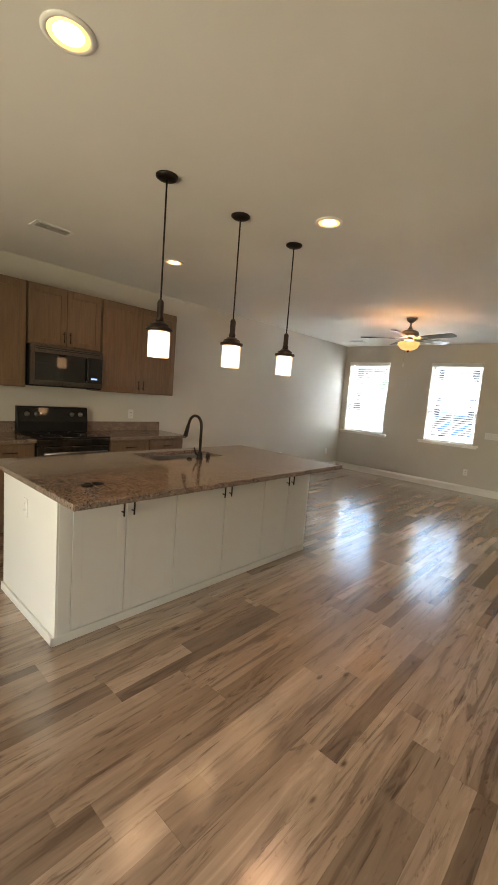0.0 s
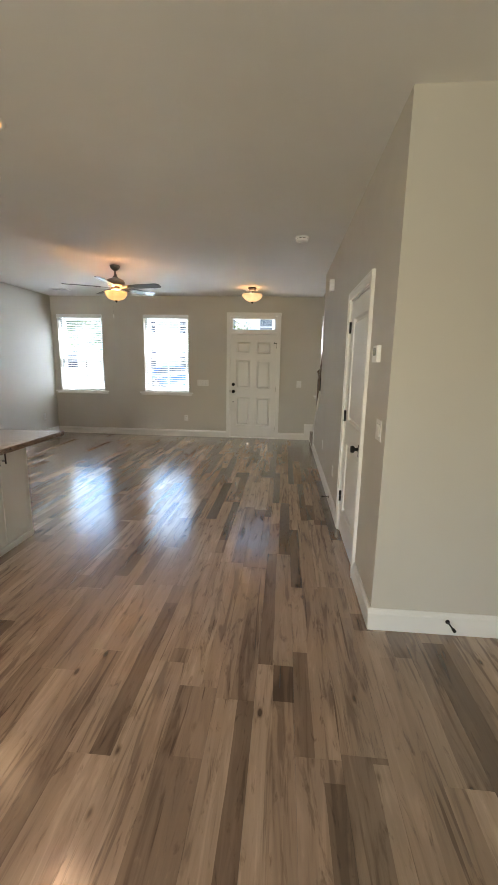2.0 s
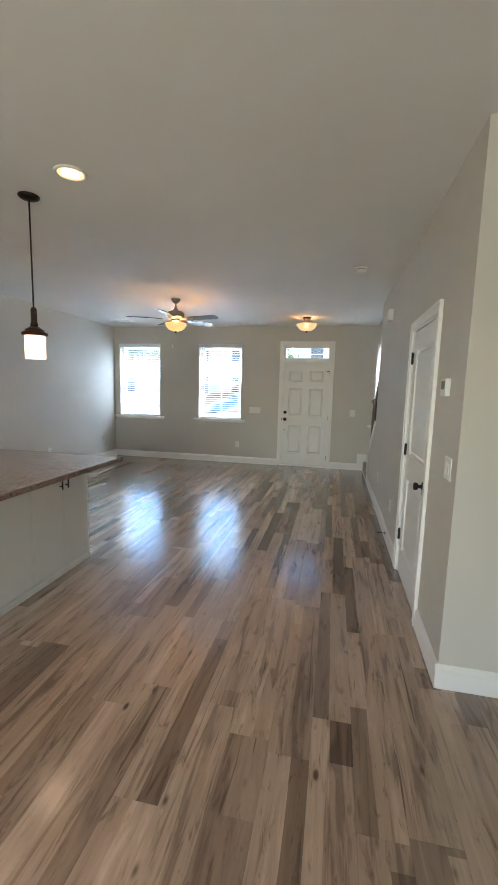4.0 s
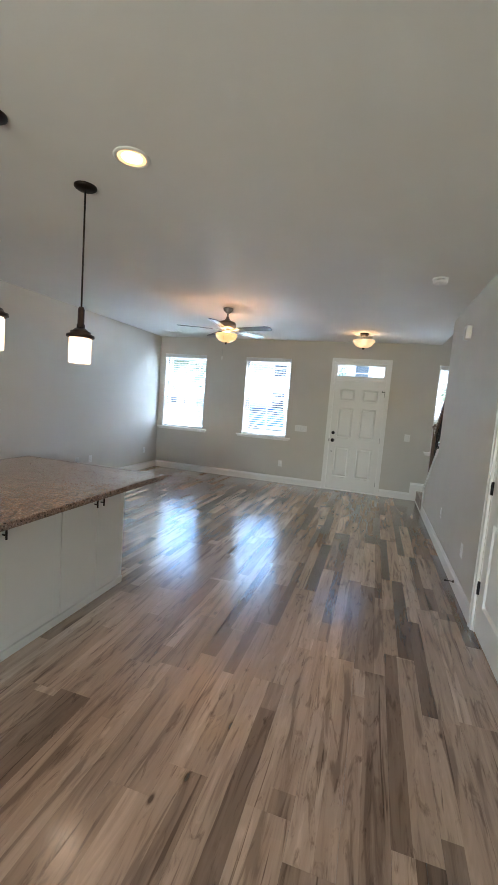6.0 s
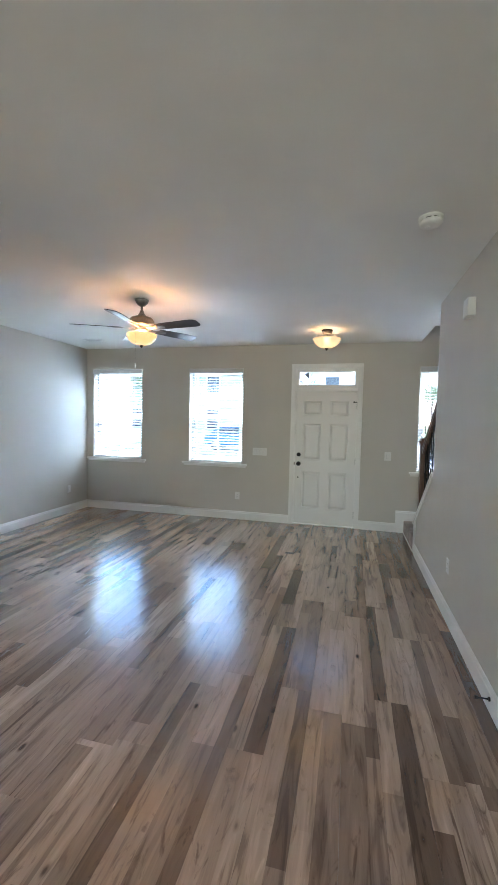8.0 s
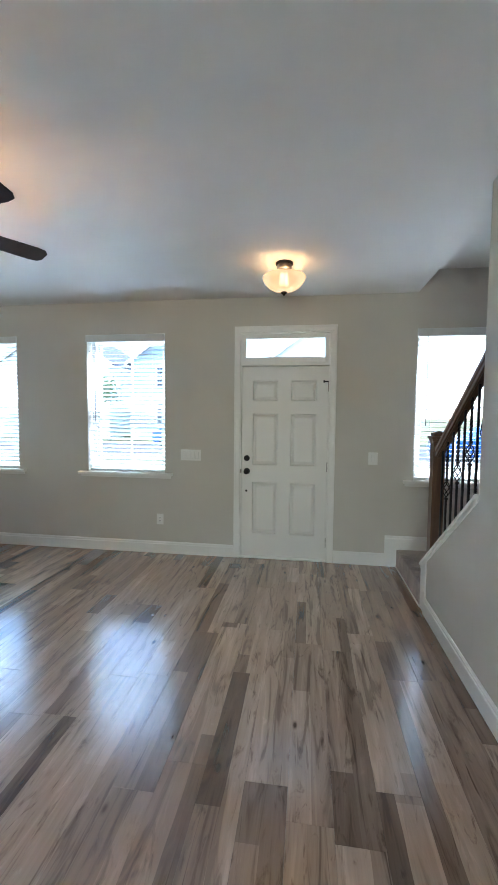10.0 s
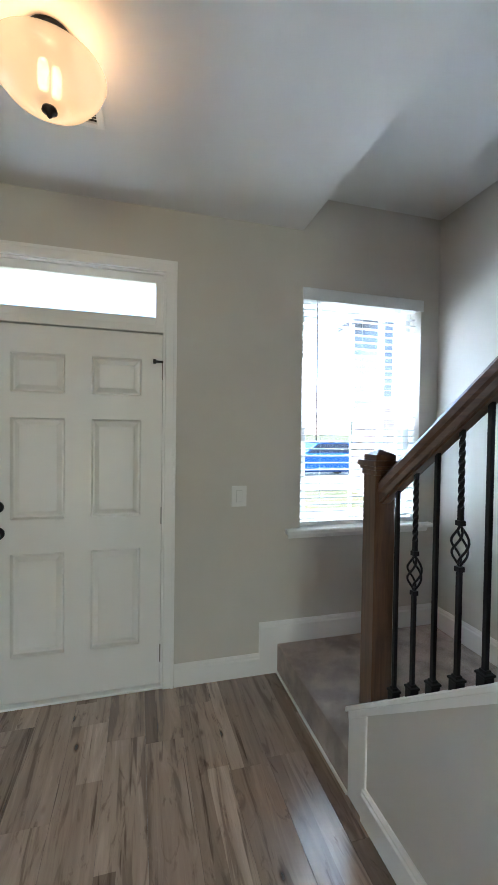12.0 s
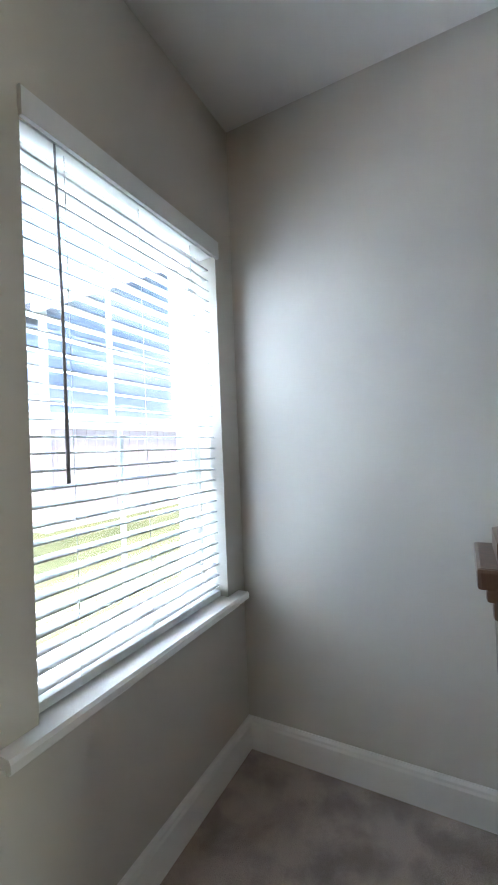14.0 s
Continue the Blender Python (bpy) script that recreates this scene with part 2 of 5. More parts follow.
RAILWOOD_Y = wood("stair_brown_stain_rail", (0.060, 0.027, 0.013), (0.170, 0.080, 0.036), 1, 0.33, 1.4, 0.4)
BLADEWOOD = wood("fan_blade_dark_wood", (0.010, 0.006, 0.005), (0.03, 0.017, 0.012), 0, 0.28, 1.0, 0.1)
PLANK = plank_material()
GRANITE = granite()
CARPET = carpet()
SLAT = slat_material()
GLASS = glass("clear_glass")
BRONZE = plain("oil_rubbed_bronze", (0.028, 0.021, 0.018), 0.42, 0.7)
BLACK = plain("black_iron", (0.012, 0.012, 0.014), 0.45, 0.5)
NICKEL = plain("brushed_nickel", (0.27, 0.25, 0.23), 0.32, 1.0)
STEEL = plain("stainless_steel", (0.36, 0.35, 0.34), 0.32, 1.0)
SINKSTEEL = plain("sink_steel", (0.50, 0.49, 0.47), 0.38, 0.9)
DSTEEL = plain("dark_stainless", (0.13, 0.12, 0.115), 0.3, 1.0)
BLACKGLASS = plain("black_glass", (0.006, 0.006, 0.007), 0.06, 0.0, 0.5)
# near-black stands in for the shade inside slots, grilles and vents
DARK = plain("recess_shade_dark", (0.02, 0.02, 0.02), 0.7)
LEDDISC = glowing("recessed_lens_glow", (1.0, 0.80, 0.52), 2)
PENDGLOW = glowing("pendant_shade_glow", (1.0, 0.66, 0.38), 0.45)
BOWLGLOW = glowing("fan_bowl_glow", (1.0, 0.50, 0.17), 0.17, (0.85, 0.62, 0.36))
ENTRYGLOW = glowing("entry_bowl_glow", (1.0, 0.66, 0.34), 0.09, (0.85, 0.68, 0.46))
BULB = glowing("bulb_glow", (1.0, 0.85, 0.6), 5)
ENTRYGLOW.node_tree.nodes["Principled BSDF"].inputs["Alpha"].default_value = 0.7
ENTRYBULB = glowing("entry_bulb_glow", (1.0, 0.72, 0.38), 1.6)
# no lamp itself: emission stands in for lens light caught by the ring
REFLECTOR = glowing("reflected_lens_glow", (1.0, 0.48, 0.16), 0.30)
GRASS = lawn()
ASPHALT = painted("asphalt", (0.06, 0.06, 0.062), 0.9, 0.12, 40, 0.5)
CONCRETE = painted("concrete", (0.42, 0.40, 0.37), 0.85, 0.08, 60, 0.4)


# ---------------------------------------------------------------- mesh helpers
def box(bm, x0, x1, y0, y1, z0, z1, bevel=0.0):
    r = bmesh.ops.create_cube(bm, size=1.0)["verts"]
    bmesh.ops.transform(bm, verts=r, matrix=Matrix.Translation(((x0 + x1) / 2, (y0 + y1) / 2, (z0 + z1) / 2)) @ Matrix.Diagonal((x1 - x0, y1 - y0, z1 - z0, 1)))
    if bevel:
        edges = list({e for v in r for e in v.link_edges})
        bmesh.ops.bevel(bm, geom=edges, offset=bevel, segments=2, affect="EDGES", profile=0.6)
    return bm


def boxes(*rows, bevel=0.0):
    bm = bmesh.new()
    for r in rows:
        box(bm, *r, bevel=bevel)
    return bm


def lathe(profile, at=(0, 0, 0), steps=32, bm=None):
    """A solid of revolution round z from (radius, height) rows."""
    bm = bm or bmesh.new()
    rings = []
    for r, z in profile:
        if r < 1e-5:
            rings.append([bm.verts.new((at[0], at[1], at[2] + z))])
        else:
            rings.append([bm.verts.new((at[0] + r * math.cos(2 * math.pi * k / steps), at[1] + r * math.sin(2 * math.pi * k / steps), at[2] + z)) for k in range(steps)])
    for a, b in zip(rings, rings[1:]):
        for k in range(steps):
            j = (k + 1) % steps
            if len(a) == 1 and len(b) > 1:
                f = bm.faces.new((a[0], b[j], b[k]))
            elif len(b) == 1 and len(a) > 1:
                f = bm.faces.new((a[k], a[j], b[0]))
            elif len(a) > 1:
                f = bm.faces.new((a[k], a[j], b[j], b[k]))
            else:
                continue
            f.smooth = True
    return bm


def tube(points, radius, sides=10, bm=None):
    """A round rod along points."""
    bm = bm or bmesh.new()
    pts = [Vector(p) for p in points]
    rings = []
    up = None
    for i, p in enumerate(pts):
        d = (pts[min(i + 1, len(pts) - 1)] - pts[max(i - 1, 0)]).normalized()
        if up is None:
            up = d.orthogonal().normalized()
        up = (up - d * up.dot(d)).normalized()
        side = d.cross(up)
        rr = radius[i] if isinstance(radius, (list, tuple)) else radius
        rings.append([bm.verts.new(p + (up * math.cos(2 * math.pi * k / sides) + side * math.sin(2 * math.pi * k / sides)) * rr) for k in range(sides)])
    for a, b in zip(rings, rings[1:]):
        for k in range(sides):
            f = bm.faces.new((a[k], a[(k + 1) % sides], b[(k + 1) % sides], b[k]))
            f.smooth = True
    bm.faces.new(rings[0][::-1])
    bm.faces.new(rings[-1])
    return bm


def prism(outline, axis, a, b, bevel=0.0):
    """A closed outline (pairs) extruded along an axis from a to b."""
    bm = bmesh.new()

    def at(u, v, w):
        return ((w, u, v), (u, w, v), (u, v, w))[axis]

    lo = [bm.verts.new(at(u, v, a)) for u, v in outline]
    hi = [bm.verts.new(at(u, v, b)) for u, v in outline]
    n = len(outline)
    for k in range(n):
        bm.faces.new((lo[k], lo[(k + 1) % n], hi[(k + 1) % n], hi[k]))
    bm.faces.new(lo[::-1])
    bm.faces.new(hi)
    bmesh.ops.recalc_face_normals(bm, faces=bm.faces[:])
    if bevel:
        bmesh.ops.bevel(bm, geom=bm.edges[:], offset=bevel, segments=1, affect="EDGES")
    return bm


def origin_of(ob):
    v = Vector((0, 0, 0))
    while ob is not None:
        v += ob.location
        ob = ob.parent
    return v


def part(name, bm, material, parent=None, label="", local=False):
    """Links a bmesh, given in world measures, as one mesh object under a thing or part."""
    if parent is not None and not local:
        bm.transform(Matrix.Translation(-origin_of(parent)))
    bmesh.ops.recalc_face_normals(bm, faces=bm.faces[:])
    me = bpy.data.meshes.new(name)
    bm.to_mesh(me)
    bm.free()
    me.materials.append(material)
    ob = new(name, me)
    ob.parent = parent
    if label:
        ob["label"] = label
    return ob


def thing(name, at, label, category, group="", kind=""):
    ob = new(name)
    ob.location = at
    ob.empty_display_size = 0.1
    return tagged(ob, label, category, group, kind)


def struct(name, bm, material, label, category):
    return tagged(part(name, bm, material), label, category, kind="structure")


def wall(name, axis, face, depth, u0, u1, z0, z1, holes, label):
    """A wall in the plane x or y = face, depth thick, with holes (u0, u1, z0, z1) through it."""
    us = sorted({u0, u1, *(h[0] for h in holes), *(h[1] for h in holes)})
    zs = sorted({z0, z1, *(h[2] for h in holes), *(h[3] for h in holes)})

    def solid(i, k):
        if not (0 <= i < len(us) - 1 and 0 <= k < len(zs) - 1):
            return False
        u, z = (us[i] + us[i + 1]) / 2, (zs[k] + zs[k + 1]) / 2
        return not any(h[0] < u < h[1] and h[2] < z < h[3] for h in holes)

    bm = bmesh.new()

    def v(u, d, z):
        return bm.verts.new((face + d, u, z) if axis == "x" else (u, face + d, z))

    for i in range(len(us) - 1):
        for k in range(len(zs) - 1):
            if not solid(i, k):
                continue
            a, b, c, d = us[i], us[i + 1], zs[k], zs[k + 1]
            for w in (0, depth):
                bm.faces.new((v(a, w, c), v(b, w, c), v(b, w, d), v(a, w, d)))
            for di, dk, e in ((-1, 0, ((a, c), (a, d))), (1, 0, ((b, c), (b, d))), (0, -1, ((a, c), (b, c))), (0, 1, ((a, d), (b, d)))):
                if not solid(i + di, k + dk):
                    (p, q), (r, s) = e
                    bm.faces.new((v(p, 0, q), v(r, 0, s), v(r, depth, s), v(p, depth, q)))
    bmesh.ops.remove_doubles(bm, verts=bm.verts[:], dist=1e-5)
    return struct(name, bm, WALL, label, "wall")


def baseboard(p, q, normal, z=0.0, top=0.13, label="white painted baseboard along the wall"):
    """A moulded skirting from p to q, standing out along normal."""
    prof = [(0.0, 0.0), (0.017, 0.0), (0.017, top - 0.030), (0.012, top - 0.022), (0.012, top - 0.012), (0.006, top), (0.0, top)]
    p, q, n = Vector((*p, z)), Vector((*q, z)), Vector((*normal, 0))
    bm = bmesh.new()
    a = [bm.verts.new(p + n * (d + 0.0005) + Vector((0, 0, h))) for d, h in prof]
    b = [bm.verts.new(q + n * (d + 0.0005) + Vector((0, 0, h))) for d, h in prof]
    for k in range(len(prof)):
        j = (k + 1) % len(prof)
        bm.faces.new((a[k], a[j], b[j], b[k]))
    bm.faces.new(a[::-1])
    bm.faces.new(b)
    return struct("baseboard", bm, TRIM, label, "baseboard")


# ---------------------------------------------------------------- structure
W1, W2, W3 = (-4.53, -3.61), (-2.755, -1.86), (0.735, 1.595)
WZ0, WZ1 = 0.885, 2.375
DX0, DX1, DTOP = -1.03, -0.105, 2.385
wall("wall_front", "y", FY, 0.24, LX - 0.2, SX1 + 0.2, -0.3, 5.6,
     [(*W1, WZ0, WZ1), (*W2, WZ0, WZ1), (*W3, WZ0, WZ1), (DX0, DX1, -0.01, DTOP)], "greige painted front wall with three windows and a door")
wall("wall_kitchen", "x", LX, -0.2, BY - 0.2, FY, -0.3, 3.2, [], "greige painted long side wall behind the kitchen")
# out of view; the opening is added for the back fill lamp
wall("wall_back", "y", BY, -0.2, LX, HX, -0.3, 3.2, [(-2.3, -0.1, 0.05, 2.05)], "plain greige back wall")
wall("wall_hall_side", "x", HX, 0.2, BY - 0.2, CY + 0.2, -0.3, 3.2, [], "plain greige wall at the end of the hall")
wall("wall_hall", "y", CY, 0.12, SX0, HX, -0.01, 3.2, [], "greige painted wall round the corner from the closet")
CD0, CD1, CDT = 2.566, 3.392, 2.018
wall("wall_closet", "x", RX, SX0 - RX, CY, 5.98, -0.01, 5.6, [(CD0, CD1, -0.02, CDT)], "greige painted wall with a closet door")
wall("wall_stair_side", "x", SX1, 0.2, 1.0, FY, -0.3, 5.6, [], "pale greige wall beside the stairs")
wall("wall_stair_end", "y", 2.6, -0.12, SX0, SX1, -0.3, 5.6, [], "plain wall closing the stairwell")
tagged(part("ceiling", boxes((LX - 0.2, SX0, BY - 0.2, CY, H, H + 0.2), (LX - 0.2, RX, CY, 5.98, H, H + 0.2), (LX - 0.2, SX0, 5.98, FY, H, SH + 0.2), (SX0, HX + 0.2, BY - 0.2, CY, H, H + 0.2)), CEIL),
       "smooth white painted ceiling", "ceiling", kind="structure")
tagged(part("ceiling_stair", boxes((SX0 + 0.002, SX1, 4.4, FY, SH, SH + 0.15), (SX0, SX1, 2.5, 4.4, 5.4, 5.6)), CEIL), "white ceiling raised above the stair landing", "ceiling", kind="structure")
struct("subfloor", boxes((LX - 0.2, HX + 0.2, BY - 0.2, FY + 0.24, -0.3, -0.012)), CONCRETE, "grey slab under the planks", "floor")

for p, q, n in (((LX, 2.95), (LX, FY), (1, 0)), ((LX, FY), (DX0 - 0.065, FY), (0, -1)), ((DX1 + 0.065, FY), (0.476, FY), (0, -1)),
                ((RX, CY), (RX, CD0 - 0.065), (-1, 0)), ((RX, CD1 + 0.065), (RX, 6.87), (-1, 0)), ((RX - 0.017, CY), (HX, CY), (0, -1)),
                ((LX, BY), (-2.3, BY), (0, 1)), ((-0.1, BY), (HX, BY), (0, 1))):
    baseboard(p, q, n)
baseboard((0.476, FY), (SX1, FY), (0, -1), 0.18, 0.138, "white baseboard raised above the carpeted landing")
struct("trim", boxes((0.476, 0.592, FY - 0.0175, FY - 0.0005, 0, 0.181)), TRIM, "white trim block stepping up to the landing", "trim")
baseboard((SX1, FY), (SX1, 6.9), (-1, 0), 0.18, 0.138, "white baseboard along the carpeted landing")


# ---------------------------------------------------------------- windows and blinds
def window(name, x0, x1, label):
    w = thing(name, ((x0 + x1) / 2, FY + 0.15, WZ0), label, "window", "front windows", "structure")
    y0, y1 = FY + 0.115, FY + 0.20
    zm = 1.615
    f = 0.045
    part("window_frame", boxes((x0, x0 + f, y0, y1, WZ0, WZ1), (x1 - f, x1, y0, y1, WZ0, WZ1), (x0 + f, x1 - f, y0, y1, WZ0, WZ0 + f), (x0 + f, x1 - f, y0, y1, WZ1 - f, WZ1), bevel=0.004), VINYLW, w)
    for nm, a, b, dy in (("lower_sash", WZ0 + f, zm + 0.02, 0.0), ("upper_sash", zm - 0.02, WZ1 - f, 0.035)):
        ya, yb = y0 + 0.012 + dy, y0 + 0.042 + dy
        xa, xb, s = x0 + f, x1 - f, 0.038
        sash = part(nm, boxes((xa, xa + s, ya, yb, a, b), (xb - s, xb, ya, yb, a, b), (xa + s, xb - s, ya, yb, a, a + s), (xa + s, xb - s, ya, yb, b - s, b), bevel=0.003), VINYLW, w)
        pane = part("pane", boxes((xa + s - 0.004, xb - s + 0.004, ya + 0.012, ya + 0.016, a + s - 0.004, b - s + 0.004)), GLASS, sash, "clear glass pane")
        pane.visible_shadow = False
        xm = (xa + xb) / 2
        part("muntin", boxes((xm - 0.009, xm + 0.009, ya + 0.017, ya + 0.026, a + s, b - s)), VINYLW, sash)
    lo = max(x0 - 0.10, LX + 0.004)
    hi = min(x1 + 0.09, SX1 - 0.004)
    part("window_sill", prism([(FY - 0.052, WZ0 - 0.022), (FY - 0.052, WZ0 - 0.004), (FY - 0.046, WZ0 + 0.005), (FY + 0.114, WZ0 + 0.005), (FY + 0.114, WZ0 + 0.001), (FY - 0.001, WZ0 + 0.001), (FY - 0.001, WZ0 - 0.022)], 0, lo, hi), TRIM, w, "white wooden window stool")
    part("apron", prism([(FY - 0.0005, WZ0 - 0.055), (FY - 0.012, WZ0 - 0.055), (FY - 0.026, WZ0 - 0.024), (FY - 0.0005, WZ0 - 0.024)], 0, lo + 0.02, hi - 0.02), TRIM, w)
    return w


def slat_mesh(width, depth=0.05):
    bm = bmesh.new()
    rows = [(-0.5, -0.0010), (-0.25, 0.0008), (0.0, 0.0014), (0.25, 0.0008), (0.5, -0.0010)]
    top = [[bm.verts.new((sx * width / 2, u * depth, h + 0.0013)) for sx in (-1, 1)] for u, h in rows]
    bot = [[bm.verts.new((sx * width / 2, u * depth, h - 0.0013)) for sx in (-1, 1)] for u, h in rows]
    for k in range(4):
        bm.faces.new((top[k][0], top[k][1], top[k + 1][1], top[k + 1][0])).smooth = True
        bm.faces.new((bot[k][0], bot[k + 1][0], bot[k + 1][1], bot[k][1])).smooth = True
    bm.faces.new((top[0][0], bot[0][0], bot[0][1], top[0][1]))
    bm.faces.new((top[4][0], top[4][1], bot[4][1], bot[4][0]))
    bmesh.ops.recalc_face_normals(bm, faces=bm.faces[:])
    me = bpy.data.meshes.new("slat")
    bm.to_mesh(me)
    bm.free()
    me.materials.append(SLAT)
    return me


def blind(x0, x1, tilt, label, wand_side):
    xa, xb = x0 + 0.008, x1 - 0.008
    yc = FY + 0.055
    b = thing("window_blind", ((xa + xb) / 2, yc, WZ0), label, "blind", "front window blinds")
    part("valance", prism([(FY - 0.016, 2.318), (FY - 0.016, 2.388), (FY - 0.010, 2.394), (FY + 0.004, 2.394), (FY - 0.004, 2.318)], 0, x0 - 0.004, x1 + 0.006), SLAT, b, "white slotted valance")
    part("headrail", boxes((xa, xb, FY + 0.012, FY + 0.075, 2.325, 2.37), bevel=0.003), VINYLW, b)
    part("bottom_rail", boxes((xa, xb, yc - 0.025, yc + 0.025, WZ0 + 0.008, WZ0 + 0.034), bevel=0.004), VINYLW, b)
    me = slat_mesh(xb - xa - 0.004)
    rng = random.Random(int(abs(x0) * 1000))
    z, n = WZ0 + 0.056, 0
    while z < 2.315:
        s = new("slat", me)
        s.parent = b
        s.location = (0, 0, z - WZ0)
        s.rotation_euler = (radians(tilt + rng.uniform(-1.5, 1.5)), radians(rng.uniform(-0.15, 0.15)), 0)
        z += 0.0445
    for u in (0.16, 0.5, 0.84):
        xc = xa + (xb - xa) * u
        part("ladder_cord", tube([(xc, yc - 0.028, WZ0 + 0.02), (xc, yc - 0.028, 2.33)], 0.0011, 5), VINYLW, b)
    xw = xa + 0.09 if wand_side < 0 else xb - 0.09
    part("tilt_wand", tube([(xw, FY + 0.006, 2.32), (xw, FY - 0.004, 1.9), (xw, FY - 0.006, 1.44)], [0.003, 0.0045, 0.005], 8), plain("wand_grey", (0.36, 0.36, 0.37), 0.3), b, "grey plastic tilt wand")
    return b


window("window_1", *W1, "white vinyl double-hung window with a deep sill")
window("window_2", *W2, "white vinyl double-hung window with a deep sill")
window("window_3", *W3, "white vinyl double-hung window above the landing")
blind(*W1, 22, "white slatted blind, lowered with slats half closed", -1)
blind(*W2, 17, "white slatted blind, lowered with slats half closed", -1)
blind(*W3, 4, "white slatted blind, lowered with slats open", -1)


# ---------------------------------------------------------------- doors
def panelled(name, w, h, thick, us, zs, panels, material, parent=None, local=False, label=""):
    """A moulded door leaf in x, z with its face at y = 0 towards -y; the cells listed in panels are sunk and raised."""
    bm = bmesh.new()
    grid = [[bm.verts.new((u, 0, z)) for u in us] for z in zs]
    pick = []
    for k in range(len(zs) - 1):
        for i in range(len(us) - 1):
            f = bm.faces.new((grid[k][i], grid[k][i + 1], grid[k + 1][i + 1], grid[k + 1][i]))
            if (i, k) in panels:
                pick.append(f)
    bmesh.ops.recalc_face_normals(bm, faces=bm.faces[:])
    if bm.faces[0].normal.y > 0:
        bmesh.ops.reverse_faces(bm, faces=bm.faces[:])
    pick = [f for f in pick if f.is_valid]
    bmesh.ops.inset_individual(bm, faces=pick, thickness=0.013, depth=-0.022)
    bmesh.ops.inset_individual(bm, faces=pick, thickness=0.010, depth=0.0)
    bmesh.ops.inset_individual(bm, faces=pick, thickness=0.034, depth=0.017)
    edge = [e for e in bm.edges if e.is_boundary]
    r = bmesh.ops.extrude_edge_only(bm, edges=edge)
    vs = [v for v in r["geom"] if isinstance(v, bmesh.types.BMVert)]
    bmesh.ops.translate(bm, verts=vs, vec=(0, thick, 0))
    bmesh.ops.contextual_create(bm, geom=[e for e in bm.edges if e.is_boundary])
    return bm


def casing(parent, face, u0, u1, z1, axis, w=0.062, t=0.019, mid=None):
    """Door trim round an opening; stands out towards -axis."""
    def bx(a, b, c, d):
        return (a, b, face - t, face - 0.0005, c, d) if axis == "y" else (face - t, face - 0.0005, a, b, c, d)

    def bead(a, b, c, d):
        return (a, b, face - t - 0.005, face - t, c, d) if axis == "y" else (face - t - 0.005, face - t, a, b, c, d)
    for a, b, c, d, o in ((u0 - w, u0, 0, z1, "l"), (u1, u1 + w, 0, z1, "r"), (u0 - w, u1 + w, z1, z1 + w, "t")):
        bm = boxes(bx(a, b, c, d), bevel=0.003)
        if o == "l":
            box(bm, *bead(a, a + 0.018, c, d + w), bevel=0.002)
        elif o == "r":
            box(bm, *bead(b - 0.018, b, c, d + w), bevel=0.002)
        else:
            box(bm, *bead(a + 0.018, b - 0.018, d - 0.018, d), bevel=0.002)
        part("casing", bm, TRIM, parent)


front = thing("door_1", ((DX0 + DX1) / 2, FY, 0), "closed white six-panel front door with a transom window", "door", kind="structure")
casing(front, FY, DX0, DX1, DTOP, "y")
part("jamb", boxes((DX0, DX0 + 0.012, FY + 0.001, FY + 0.14, 0, DTOP), (DX1 - 0.012, DX1, FY + 0.001, FY + 0.14, 0, DTOP), (DX0 + 0.012, DX1 - 0.012, FY + 0.001, FY + 0.14, DTOP - 0.012, DTOP)), TRIM, front)
LW_, LH = DX1 - DX0 - 0.030, 2.022
us = [0, 0.115, 0.115 + 0.265, LW_ - 0.38, LW_ - 0.115, LW_]
zs = [0, 0.245, 0.80, 0.985, 1.53, 1.665, 1.875, LH]
leaf_bm = panelled("leaf", LW_, LH, 0.044, us, zs, {(i, k) for i in (1, 3) for k in (1, 3, 5)}, DOORW)
leaf_bm.transform(Matrix.Translation((DX0 + 0.015, FY + 0.022, 0.018)))
leaf = part("leaf", leaf_bm, DOORW, front, "white six-panel leaf")
# unseen strips behind the leaf, added to block daylight through its gaps
part("stop", boxes((DX0 + 0.012, DX0 + 0.032, FY + 0.067, FY + 0.09, 0.015, 2.046), (DX1 - 0.032, DX1 - 0.012, FY + 0.067, FY + 0.09, 0.015, 2.046), (DX0 + 0.032, DX1 - 0.032, FY + 0.067, FY + 0.09, 2.02, 2.046)), TRIM, front)
part("threshold", boxes((DX0, DX1, FY - 0.012, FY + 0.15, 0.001, 0.015), bevel=0.004), TRIM, front, "pale threshold strip")
# transom
part("transom_bar", boxes((DX0 + 0.012, DX1 - 0.012, FY + 0.004, FY + 0.13, 2.046, 2.085), bevel=0.003), TRIM, front)
tz0, tz1, tx0, tx1 = 2.085, DTOP - 0.012, DX0 + 0.012, DX1 - 0.012
part("transom_frame", boxes((tx0, tx0 + 0.042, FY + 0.02, FY + 0.07, tz0, tz1), (tx1 - 0.042, tx1, FY + 0.02, FY + 0.07, tz0, tz1), (tx0 + 0.042, tx1 - 0.042, FY + 0.02, FY + 0.07, tz0, tz0 + 0.05), (tx0 + 0.042, tx1 - 0.042, FY + 0.02, FY + 0.07, tz1 - 0.045, tz1), bevel=0.003), TRIM, front)
tp = part("transom_pane", boxes((tx0 + 0.038, tx1 - 0.038, FY + 0.045, FY + 0.05, tz0 + 0.046, tz1 - 0.041)), GLASS, front, "clear transom glass")
tp.visible_shadow = False


